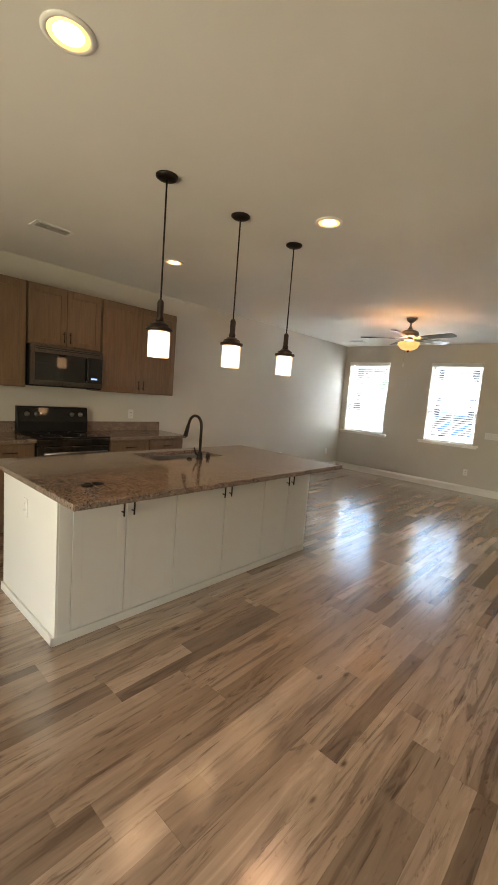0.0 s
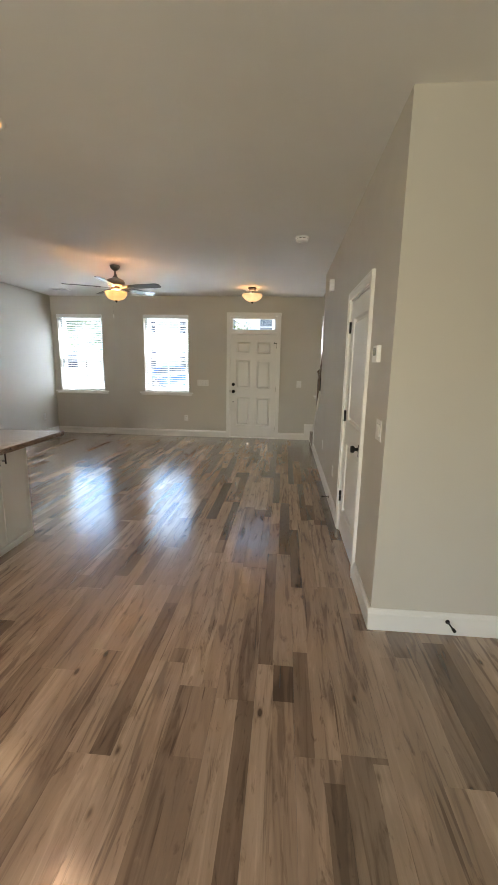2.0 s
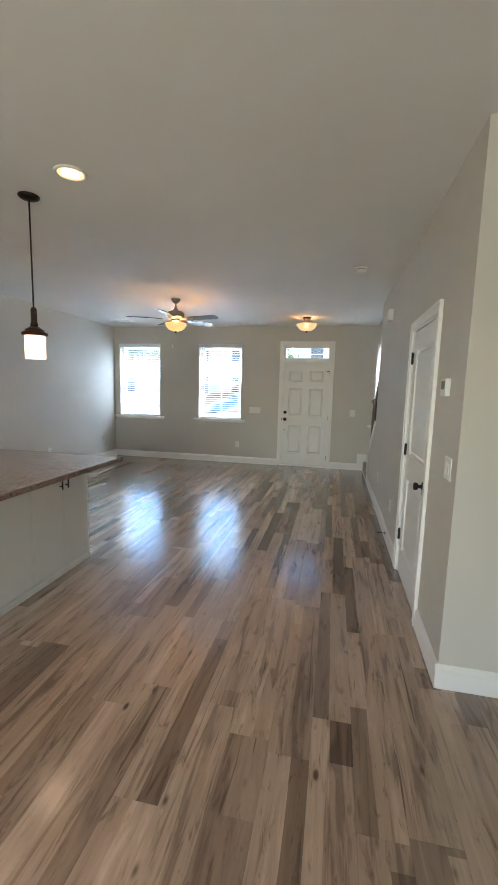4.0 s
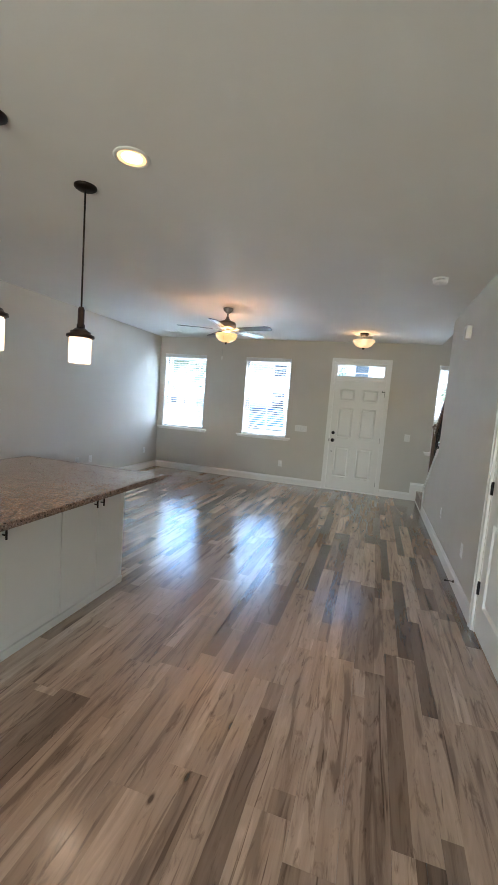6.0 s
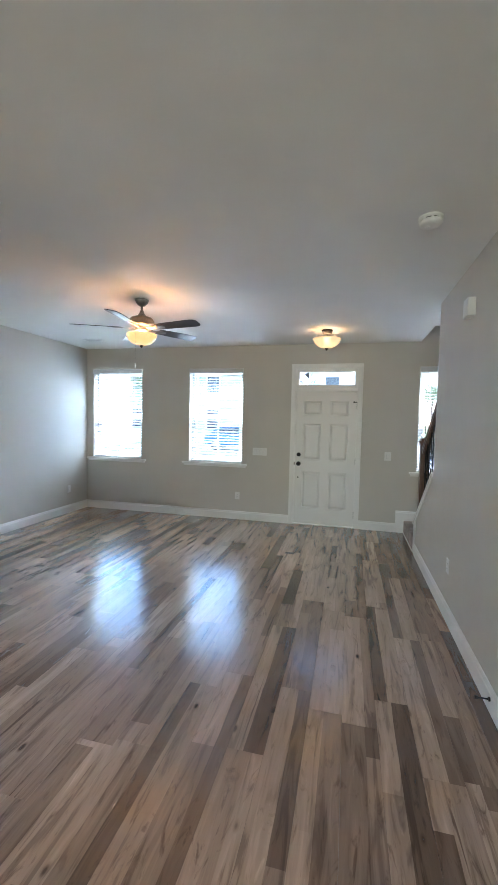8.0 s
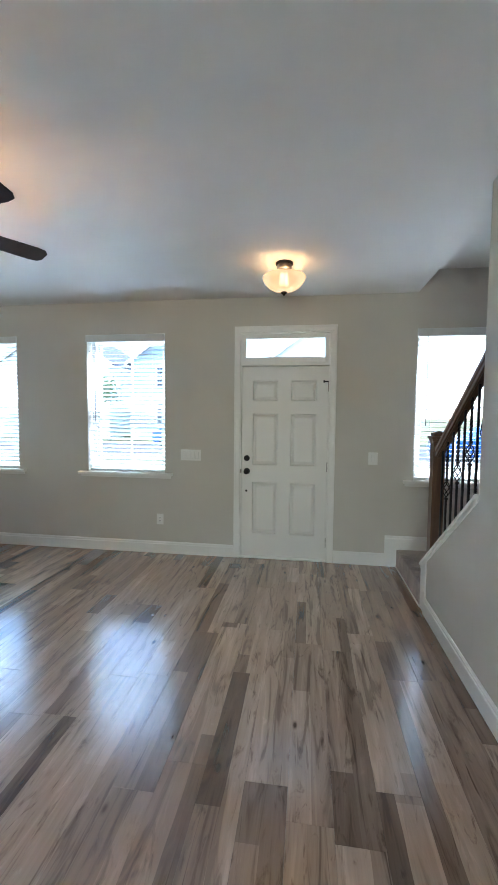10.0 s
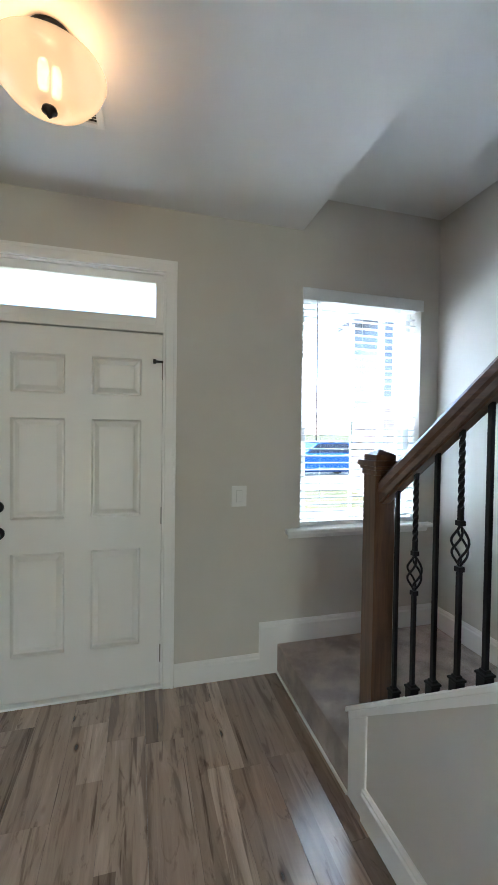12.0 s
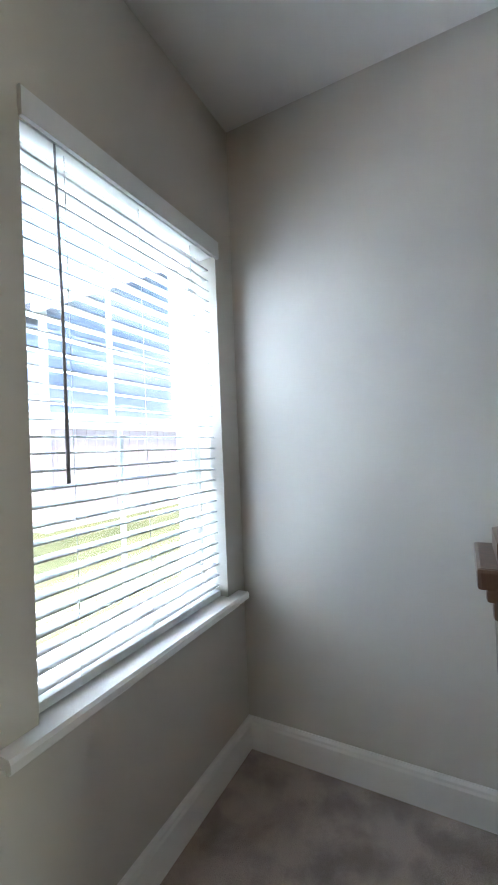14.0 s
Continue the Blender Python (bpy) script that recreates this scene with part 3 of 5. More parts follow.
def knob_bm(at, toward, r=0.027):
    bm = lathe([(0, 0.0), (r * 1.18, 0.0), (r * 1.18, 0.008), (r * 0.5, 0.014), (r * 0.42, 0.032), (r * 0.8, 0.038), (r, 0.050), (r * 0.85, 0.062), (0, 0.066)], steps=20)
    bm.transform(Matrix.Translation(at) @ Vector((0, 0, 1)).rotation_difference(Vector(toward)).to_matrix().to_4x4())
    return bm


def rosette_bm(at, toward, r, depth):
    bm = lathe([(0, 0), (r, 0), (r, depth * 0.6), (r * 0.8, depth), (0, depth)], steps=20)
    bm.transform(Matrix.Translation(at) @ Vector((0, 0, 1)).rotation_difference(Vector(toward)).to_matrix().to_4x4())
    return bm


part("door_knob", knob_bm((-0.958, FY + 0.021, 0.935), (0, -1, 0), 0.029), BLACK, leaf, "black round knob")
part("deadbolt", rosette_bm((-0.958, FY + 0.021, 1.075), (0, -1, 0), 0.031, 0.022), BLACK, leaf, "black deadbolt rosette")
part("peep_plug", rosette_bm((-0.962, FY + 0.021, 0.725), (0, -1, 0), 0.011, 0.006), BLACK, leaf)
part("strike", boxes((DX0 + 0.001, DX0 + 0.016, FY - 0.004, FY + 0.012, 0.915, 0.96), bevel=0.002), NICKEL, front)
part("swing_guard", boxes((-0.168, -0.095, FY + 0.004, FY + 0.018, 1.876, 1.888), (-0.172, -0.155, FY + 0.0, FY + 0.021, 1.87, 1.894), bevel=0.002), BLACK, front, "black swing guard")
for z in (0.20, 1.0, 1.83):
    part("hinge", boxes((DX1 - 0.018, DX1 - 0.006, FY + 0.006, FY + 0.020, z - 0.05, z + 0.05), bevel=0.003), NICKEL, front, "grey metal hinge")

closet = thing("door_2", (RX, (CD0 + CD1) / 2, 0), "closed white two-panel closet door with black hardware", "door", kind="structure")
casing(closet, RX, CD0, CD1, CDT, "x")
part("jamb", boxes((RX + 0.001, SX0, CD0, CD0 + 0.012, 0, CDT), (RX + 0.001, SX0, CD1 - 0.012, CD1, 0, CDT), (RX + 0.001, SX0, CD0 + 0.012, CD1 - 0.012, CDT - 0.012, CDT)), TRIM, closet)
cw = CD1 - CD0 - 0.030
cb = panelled("leaf", cw, 1.985, 0.035, [0, 0.115, cw - 0.115, cw], [0, 0.22, 0.82, 1.02, 1.85, 1.985], {(1, 1), (1, 3)}, DOORW)
cb.transform(Matrix.Translation((RX + 0.004, CD1 - 0.015, 0.012)) @ Matrix.Rotation(-math.pi / 2, 4, "Z"))
cleaf = part("leaf", cb, DOORW, closet, "white moulded leaf")
part("door_knob", knob_bm((RX + 0.004, CD0 + 0.085, 0.91), (-1, 0, 0), 0.027), BLACK, cleaf, "black round knob")
part("latch_plate", boxes((RX - 0.021, RX + 0.006, CD0 - 0.002, CD0 + 0.013, 0.875, 0.945), bevel=0.002), BLACK, closet)
for z in (0.33, 1.06, 1.80):
    part("hinge", tube([(RX - 0.004, CD1 - 0.014, z - 0.047), (RX - 0.004, CD1 - 0.014, z + 0.047)], 0.010, 8), BLACK, closet, "black hinge")


# ---------------------------------------------------------------- stairs
RISE, RUN = 0.183, 0.248
stairs = thing("stairs", (1.2, 6.9, 0), "carpeted stairs with a square landing, brown-grey pile", "stairs", kind="structure")
part("landing", boxes((0.592, SX1, 6.90, FY, 0.0, 0.18), bevel=0.012), CARPET, stairs, "brown-grey carpeted landing")
for k in range(13):
    y1 = 6.925 - k * RUN
    if y1 < 3.0:
        break
    part("step", boxes((SX0, SX1, y1 - RUN - 0.02, y1, 0.0, 0.18 + (k + 1) * RISE), bevel=0.014), CARPET, stairs)
part("shoe_strip", boxes((0.584, 0.5915, 6.982, FY - 0.018, 0.0, 0.014)), TRIM, stairs, "thin pale strip at the foot of the riser")
SL = RISE / RUN


def cap_z(y):
    return 0.516 + SL * (6.785 - y)


HY = 6.98
knee = thing("stair_half_wall", ((RX + SX0) / 2, 6.5, 0), "sloping half wall with white cap beside the stairs", "half wall", kind="structure")
part("panel", prism([(5.981, 0), (HY - 0.012, 0), (HY - 0.012, cap_z(HY - 0.012) - 0.022), (5.981, cap_z(5.981) - 0.022)], 0, RX, SX0), WALL, knee, "greige painted panel")
part("cap", prism([(5.981, cap_z(5.981) - 0.022), (HY + 0.012, cap_z(HY + 0.012) - 0.022), (HY + 0.012, cap_z(HY + 0.012)), (5.981, cap_z(5.981))], 0, RX - 0.022, SX0 + 0.022, 0.003), TRIM, knee, "white sloping cap board")
part("cap_moulding", prism([(5.981, cap_z(5.981) - 0.05), (HY, cap_z(HY) - 0.05), (HY, cap_z(HY) - 0.0225), (5.981, cap_z(5.981) - 0.0225)], 0, RX - 0.012, RX - 0.0005), TRIM, knee)
part("end_board", boxes((RX - 0.010, SX0 + 0.01, HY - 0.012, HY, 0, cap_z(HY) - 0.023), bevel=0.002), TRIM, knee, "white end board")
part("end_stile", prism([(HY - 0.125, 0), (HY - 0.0125, 0), (HY - 0.0125, cap_z(HY - 0.0125) - 0.051), (HY - 0.125, cap_z(HY - 0.125) - 0.051)], 0, RX - 0.010, RX - 0.0005, 0.002), TRIM, knee, "white upright trim")

NX, NY = 0.665, 6.912
newel = thing("newel_post", (NX, NY, cap_z(NY) - 0.05), "dark brown square newel post with a moulded cap", "newel post")
hw = 0.044
part("post", prism([(NY - hw, cap_z(NY - hw) + 0.001), (NY + hw, cap_z(NY + hw) + 0.001), (NY + hw, 1.36), (NY - hw, 1.36)], 0, NX - hw, NX + hw, 0.003), RAILWOOD, newel)
part("cove", boxes((NX - 0.049, NX + 0.049, NY - 0.049, NY + 0.049, 1.325, 1.345), (NX - 0.055, NX + 0.055, NY - 0.055, NY + 0.055, 1.345, 1.36), bevel=0.004), RAILWOOD, newel)
part("cap_plate", boxes((NX - 0.063, NX + 0.063, NY - 0.063, NY + 0.063, 1.36, 1.382), bevel=0.004), RAILWOOD, newel)
capb = boxes((NX - 0.043, NX + 0.043, NY - 0.043, NY + 0.043, 1.382, 1.404))
pv = [capb.verts.new(c) for c in ((NX - 0.043, NY - 0.043, 1.4045), (NX + 0.043, NY - 0.043, 1.4045), (NX + 0.043, NY + 0.043, 1.4045), (NX - 0.043, NY + 0.043, 1.4045), (NX, NY, 1.424))]
for k in range(4):
    capb.faces.new((pv[k], pv[(k + 1) % 4], pv[4]))
part("cap_top", capb, RAILWOOD, newel, "low pyramid top")

rail = thing("handrail", (NX, 6.4, 1.5), "dark brown moulded wooden handrail on iron balusters", "handrail")


def rail_z(y):
    return 1.205 + SL * (6.897 - y)


bm = bmesh.new()
prof = [(-0.028, 0.0), (0.028, 0.0), (0.028, 0.026), (0.034, 0.038), (0.034, 0.066), (0.024, 0.084), (0.0, 0.090), (-0.024, 0.084), (-0.034, 0.066), (-0.034, 0.038), (-0.028, 0.026)]
ya, yb = NY - hw + 0.0, 5.982
va = [bm.verts.new((NX + u, ya, rail_z(ya) + v)) for u, v in prof]
vb = [bm.verts.new((NX + u, yb, rail_z(yb) + v)) for u, v in prof]
for k in range(len(prof)):
    j = (k + 1) % len(prof)
    bm.faces.new((va[k], va[j], vb[j], vb[k]))
bm.faces.new(va[::-1])
bm.faces.new(vb)
part("rail", bm, RAILWOOD_Y, rail)
part("fillet", prism([(ya, rail_z(ya) - 0.009), (yb, rail_z(yb) - 0.009), (yb, rail_z(yb) - 0.0005), (ya, rail_z(ya) - 0.0005)], 0, NX - 0.017, NX + 0.017), RAILWOOD_Y, rail)


def square_bar(bm, x, y, z0, z1, half, twist=0.0, n=1):
    rings = []
    for k in range(n + 1):
        a, z = twist * k / n, z0 + (z1 - z0) * k / n
        rings.append([bm.verts.new((x + half * 1.414 * math.cos(a + math.pi / 4 + q * math.pi / 2), y + half * 1.414 * math.sin(a + math.pi / 4 + q * math.pi / 2), z)) for q in range(4)])
    for p, q in zip(rings, rings[1:]):
        for k in range(4):
            bm.faces.new((p[k], p[(k + 1) % 4], q[(k + 1) % 4], q[k]))
    bm.faces.new(rings[0][::-1])
    bm.faces.new(rings[-1])


def baluster(y, basket):
    z0, z1 = cap_z(y), rail_z(y) + 0.01
    b = thing("baluster", (NX, y, z0), "black iron baluster with a twisted basket" if basket else "plain square black iron baluster", "baluster", "stair balusters")
    bm = bmesh.new()
    if basket:
        zc = z0 + 0.425
        square_bar(bm, NX, y, z0, zc - 0.075, 0.0065)
        square_bar(bm, NX, y, zc + 0.075, zc + 0.11, 0.0065)
        square_bar(bm, NX, y, zc + 0.11, z1 - 0.03, 0.0068, 4 * math.pi, 28)
        square_bar(bm, NX, y, z1 - 0.03, z1, 0.0065)
        part("bar", bm, BLACK, b)
        for q in range(4):
            pts = [(NX + 0.026 * math.sin(math.pi * s / 12) * math.cos(q * math.pi / 2 + s / 12 * math.pi * 1.1), y + 0.026 * math.sin(math.pi * s / 12) * math.sin(q * math.pi / 2 + s / 12 * math.pi * 1.1), zc - 0.062 + 0.124 * s / 12) for s in range(13)]
            part("basket_wire", tube(pts, 0.0039, 6), BLACK, b)
        for s in (-1, 1):
            part("collar", boxes((NX - 0.0105, NX + 0.0105, y - 0.0105, y + 0.0105, zc + s * 0.068 - 0.008, zc + s * 0.068 + 0.008), bevel=0.002), BLACK, b)
    else:
        square_bar(bm, NX, y, z0, z1, 0.0065)
        part("bar", bm, BLACK, b)
    sh = boxes((NX - 0.016, NX + 0.016, y - 0.016, y + 0.016, z0 - 0.012, z0 + 0.026), bevel=0.003)
    box(sh, NX - 0.019, NX + 0.019, y - 0.019, y + 0.019, z0 + 0.026, z0 + 0.033, bevel=0.002)
    box(sh, NX - 0.011, NX + 0.011, y - 0.011, y + 0.011, z0 + 0.033, z0 + 0.042, bevel=0.002)
    part("shoe", sh, BLACK, b)


for k in range(8):
    baluster(6.792 - 0.0995 * k, k % 2 == 1)


# ---------------------------------------------------------------- kitchen
def pull(y0, y1, x, z0, z1, parent):
    """A dark bar pull standing out along +x, upright or level."""
    up = (z1 - z0) > (y1 - y0)
    ym, zm = (y0 + y1) / 2, (z0 + z1) / 2
    bar = [(x + 0.028, ym, z0), (x + 0.028, ym, z1)] if up else [(x + 0.028, y0, zm), (x + 0.028, y1, zm)]
    bm = tube(bar, 0.0058, 10)
    for s in (0.2, 0.8):
        p = (ym, z0 + (z1 - z0) * s) if up else (y0 + (y1 - y0) * s, zm)
        tube([(x - 0.001, *p), (x + 0.028, *p)], 0.0048, 8, bm)
    return part("handle", bm, BRONZE, parent, "dark bronze bar pull")


def shaker(name, x, y0, y1, z0, z1, material, parent, stile=0.056, sink=0.008):
    """A framed door or drawer front whose face is at x + 0.02."""
    a = x + 0.02
    bm = boxes((x, a, y0, y0 + stile, z0, z1), (x, a, y1 - stile, y1, z0, z1), (x, a, y0 + stile, y1 - stile, z0, z0 + stile), (x, a, y0 + stile, y1 - stile, z1 - stile, z1), bevel=0.0022)
    box(bm, x, a - sink, y0 + stile - 0.004, y1 - stile + 0.004, z0 + stile - 0.004, z1 - stile + 0.004)
    return part(name, bm, material, parent)


CABX = LX + 0.001
UP = CABX + 0.315


def upper(y0, y1, z0, z1, doors, label, handles):
    c = thing("wall_cabinet", (LX, (y0 + y1) / 2, z0), label, "cabinet", "kitchen wall cabinets")
    part("body", boxes((CABX, UP, y0, y1, z0, z1), bevel=0.002), CABWOOD, c)
    step = (y1 - y0) / doors
    for k in range(doors):
        a, b = y0 + step * k + 0.012, y0 + step * (k + 1) - 0.012
        if doors == 2 and k == 0:
            b += 0.010
        if doors == 2 and k == 1:
            a -= 0.010
        d = shaker("door", UP + 0.001, a, b, z0 + 0.012, z1 - 0.02, CABWOOD, c, 0.06)
        side = handles[k]
        hy = b - 0.03 if side > 0 else a + 0.03
        pull(hy - 0.005, hy + 0.005, UP + 0.021, z0 + 0.045, z0 + 0.16, d)


upper(0.16, 1.088, 1.407, 2.445, 2, "brown stained shaker wall cabinet with two doors", (1, -1))
upper(1.09, 1.868, 1.845, 2.445, 2, "short brown shaker wall cabinet above the microwave", (1, -1))
upper(1.87, 2.905, 1.407, 2.445, 2, "brown stained shaker wall cabinet with two doors", (1, -1))

BX = CABX + 0.59


def base_unit(y0, y1, n, label):
    c = thing("base_cabinet", (LX, (y0 + y1) / 2, 0), label, "cabinet", "kitchen base cabinets")
    part("body", boxes((CABX, BX, y0, y1, 0.10, 0.878), bevel=0.002), CABWOOD, c)
    part("toe_kick", boxes((CABX, BX - 0.07, y0, y1, 0, 0.10)), CABWOOD, c)
    step = (y1 - y0) / n
    for k in range(n):
        a, b = y0 + step * k + 0.012, y0 + step * (k + 1) - 0.012
        dr = shaker("drawer", BX + 0.001, a, b, 0.715, 0.86, CABWOOD, c, 0.03)
        pull((a + b) / 2 - 0.065, (a + b) / 2 + 0.065, BX + 0.021, 0.785, 0.795, dr)
        d = shaker("door", BX + 0.001, a, b, 0.115, 0.69, CABWOOD, c)
        pull(b - 0.035, b - 0.025, BX + 0.021, 0.53, 0.65, d)


base_unit(0.16, 1.088, 2, "brown stained base cabinet with drawers over doors")
base_unit(1.862, 2.90, 2, "brown stained base cabinet with drawers over doors")
for a, b in ((0.15, 1.09), (1.86, 2.925)):
    tagged(part("countertop", boxes((CABX, BX + 0.045, a, b, 0.879, 0.915), bevel=0.004), GRANITE), "speckled brown granite worktop on the base cabinets", "countertop")
    tagged(part("backsplash", boxes((CABX, CABX + 0.02, a, b, 0.9155, 1.03), bevel=0.002), GRANITE), "low granite upstand at the wall behind the worktop", "backsplash")

# range
R0, R1 = 1.094, 1.857
rg = thing("electric_range", (LX + 0.33, (R0 + R1) / 2, 0), "black and dark steel electric range with a smooth top", "range")
part("body", boxes((CABX + 0.02, BX + 0.02, R0, R1, 0.02, 0.905), bevel=0.004), BLACK, rg)
part("cooktop", boxes((CABX + 0.02, BX + 0.035, R0 - 0.002, R1 + 0.002, 0.906, 0.925), bevel=0.004), BLACKGLASS, rg, "glossy black glass cooktop")
for y, x, r in ((1.28, -4.42, 0.085), (1.28, -4.16, 0.105), (1.67, -4.42, 0.105), (1.67, -4.16, 0.085)):
    part("burner_ring", lathe([(r, 0), (r, 0.0008), (r - 0.006, 0.0008), (r - 0.006, 0)], (x, y, 0.9253), 36), DSTEEL, rg)
bg = part("backguard", prism([(CABX + 0.002, 0.91), (CABX + 0.085, 0.926), (CABX + 0.085, 1.03), (CABX + 0.06, 1.198), (CABX + 0.002, 1.198)], 1, R0, R1, 0.003), BLACK, rg, "black control backguard")
bg_strip = part("control_strip", prism([(CABX + 0.0845, 1.035), (CABX + 0.088, 1.035), (CABX + 0.0655, 1.185), (CABX + 0.062, 1.185)], 1, R0 + 0.01, R1 - 0.01), BLACKGLASS, rg, "glossy black control strip")
for y in (R0 + 0.09, R0 + 0.19, R1 - 0.19, R1 - 0.09):
    kb = lathe([(0, 0), (0.026, 0), (0.024, 0.02), (0.019, 0.026), (0, 0.026)], steps=20)
    kb.transform(Matrix.Translation((CABX + 0.074, y, 1.115)) @ Matrix.Rotation(radians(82), 4, "Y"))
    part("knob", kb, STEEL, rg, "silver knob")
part("display", prism([(CABX + 0.080, 1.08), (CABX + 0.0825, 1.08), (CABX + 0.0725, 1.15), (CABX + 0.070, 1.15)], 1, 1.40, 1.55), BLACKGLASS, rg)
od = part("oven_door", boxes((BX + 0.021, BX + 0.05, R0 + 0.005, R1 - 0.005, 0.21, 0.83), bevel=0.005), DSTEEL, rg, "dark steel oven door")
part("oven_window", boxes((BX + 0.05, BX + 0.053, R0 + 0.09, R1 - 0.09, 0.33, 0.68), bevel=0.001), BLACKGLASS, od)
oh = tube([(BX + 0.09, R0 + 0.05, 0.77), (BX + 0.09, R1 - 0.05, 0.77)], 0.012, 12)
tube([(BX + 0.045, R0 + 0.08, 0.77), (BX + 0.09, R0 + 0.08, 0.77)], 0.009, 8, oh)
tube([(BX + 0.045, R1 - 0.08, 0.77), (BX + 0.09, R1 - 0.08, 0.77)], 0.009, 8, oh)
part("oven_handle", oh, STEEL, od, "steel bar handle")
part("control_lip", boxes((BX + 0.021, BX + 0.045, R0 + 0.003, R1 - 0.003, 0.84, 0.904), bevel=0.004), DSTEEL, rg)
part("storage_drawer", boxes((BX + 0.021, BX + 0.045, R0 + 0.005, R1 - 0.005, 0.06, 0.20), bevel=0.004), DSTEEL, rg)

# microwave
mw = thing("microwave", (LX + 0.2, 1.48, 1.42), "over-range microwave, dark steel frame with black glass door", "microwave")
MX = CABX + 0.37
part("body", boxes((CABX, MX, 1.10, 1.866, 1.425, 1.842), bevel=0.004), BLACK, mw)
mdoor = part("door", boxes((MX + 0.001, MX + 0.028, 1.10, 1.866, 1.44, 1.842), bevel=0.005), DSTEEL, mw, "dark steel framed door")
part("door_glass", boxes((MX + 0.028, MX + 0.031, 1.145, 1.858, 1.49, 1.765), bevel=0.001), BLACKGLASS, mdoor, "black glass")
part("vent_grille", boxes((MX + 0.028, MX + 0.03, 1.15, 1.82, 1.80, 1.808), (MX + 0.028, MX + 0.03, 1.15, 1.82, 1.818, 1.826)), DARK, mdoor)
part("handle", tube([(MX + 0.028, 1.68, 1.50), (MX + 0.055, 1.68, 1.515), (MX + 0.055, 1.68, 1.745), (MX + 0.028, 1.68, 1.76)], 0.008, 10), BLACK, mdoor)
part("clock_display", boxes((MX + 0.031, MX + 0.0318, 1.73, 1.80, 1.53, 1.548)), glowing("clock_glow", (0.25, 0.5, 0.9), 0.25, (0.01, 0.01, 0.02)), mdoor)

# island
IX0, IX1, IY0, IY1 = -2.96, -2.09, 0.51, 2.94
isl = thing("island_cabinet", ((IX0 + IX1) / 2, (IY0 + IY1) / 2, 0), "white kitchen island with panelled doors and dark pulls", "kitchen island")
part("body", boxes((IX0 - 0.02, IX1, IY0, IY1, 0.0, 0.685), (-2.59, IX1, IY0, IY1, 0.6855, 0.878), (IX0 - 0.02, -2.5905, IY0, 1.48, 0.6855, 0.878), (IX0 - 0.02, -2.5905, 2.26, IY1, 0.6855, 0.878), (-3.01, -2.993, 1.4805, 2.2595, 0.6855, 0.878)), CABW, isl)
part("end_panel", boxes((IX0 - 0.002, IX1 + 0.018, IY0 - 0.012, IY0 - 0.0005, 0.0, 0.878), bevel=0.002), CABW, isl)
part("corner_post", boxes((IX1 + 0.0005, IX1 + 0.019, IY0, IY0 + 0.075, 0.05, 0.878), bevel=0.002), CABW, isl)
part("base_moulding", boxes((IX1 + 0.0005, IX1 + 0.024, IY0 - 0.03, IY1, 0.0, 0.055), (IX0, IX1 + 0.024, IY0 - 0.03, IY0 - 0.0125, 0.0, 0.055), bevel=0.006), CABW, isl, "white shoe moulding")
cuts = [0.585, 0.925, 1.312, 1.785, 2.255, 2.60, 2.935]
for k in range(6):
    a, b = cuts[k] + 0.003, cuts[k + 1] - 0.003
    d = shaker("door", IX1 + 0.0005, a, b, 0.062, 0.868, CABW, isl, 0.058, 0.0008)
    hy = b - 0.032 if k % 2 == 0 else a + 0.032
    pull(hy - 0.005, hy + 0.005, IX1 + 0.0205, 0.705, 0.825, d)
TX0, TX1, TY0, TY1 = -3.10, -1.762, 0.45, 2.99
SKX0, SKX1, SKY0, SKY1 = -2.985, -2.60, 1.50, 2.24
top_bm = bmesh.new()
for r in ((TX0, SKX0, TY0, TY1), (SKX1, TX1, TY0, TY1), (SKX0, SKX1, TY0, SKY0), (SKX0, SKX1, SKY1, TY1)):
    box(top_bm, *r, 0.879, 0.915)
bmesh.ops.remove_doubles(top_bm, verts=top_bm.verts[:], dist=1e-5)
itop = tagged(part("island_countertop", top_bm, GRANITE), "speckled brown granite island worktop with an overhang", "countertop")
part("edge_band", boxes((TX1 - 0.001, TX1 + 0.004, TY0 + 0.002, TY1 - 0.002, 0.881, 0.913), (TX0, TX1, TY0 - 0.004, TY0 + 0.001, 0.881, 0.913), bevel=0.0015), GRANITE, itop)
sink = thing("sink", ((SKX0 + SKX1) / 2, (SKY0 + SKY1) / 2, 0.72), "stainless steel undermount double sink in the island", "sink")
ym = 1.90
for a, b in ((SKY0, ym - 0.012), (ym + 0.012, SKY1)):
    part("bowl", boxes((SKX0 - 0.006, SKX0 + 0.002, a, b, 0.70, 0.8785), (SKX1 - 0.002, SKX1 + 0.006, a, b, 0.70, 0.8785), (SKX0 + 0.002, SKX1 - 0.002, a, a + 0.008, 0.70, 0.8785), (SKX0 + 0.002, SKX1 - 0.002, b - 0.008, b, 0.70, 0.8785), (SKX0, SKX1, a, b, 0.694, 0.70)), SINKSTEEL, sink)
    part("drain", lathe([(0, 0), (0.045, 0), (0.045, 0.004), (0.03, 0.002), (0, 0.002)], ((SKX0 + SKX1) / 2, (a + b) / 2, 0.7005), 20), DSTEEL, sink)
part("divider", boxes((SKX0 + 0.002, SKX1 - 0.002, ym - 0.0115, ym + 0.0115, 0.70, 0.862), bevel=0.003), SINKSTEEL, sink)

FXX, FYY = -2.545, 1.90
fa = thing("kitchen_faucet", (FXX, FYY, 0.915), "dark bronze gooseneck pull-down kitchen faucet", "faucet")
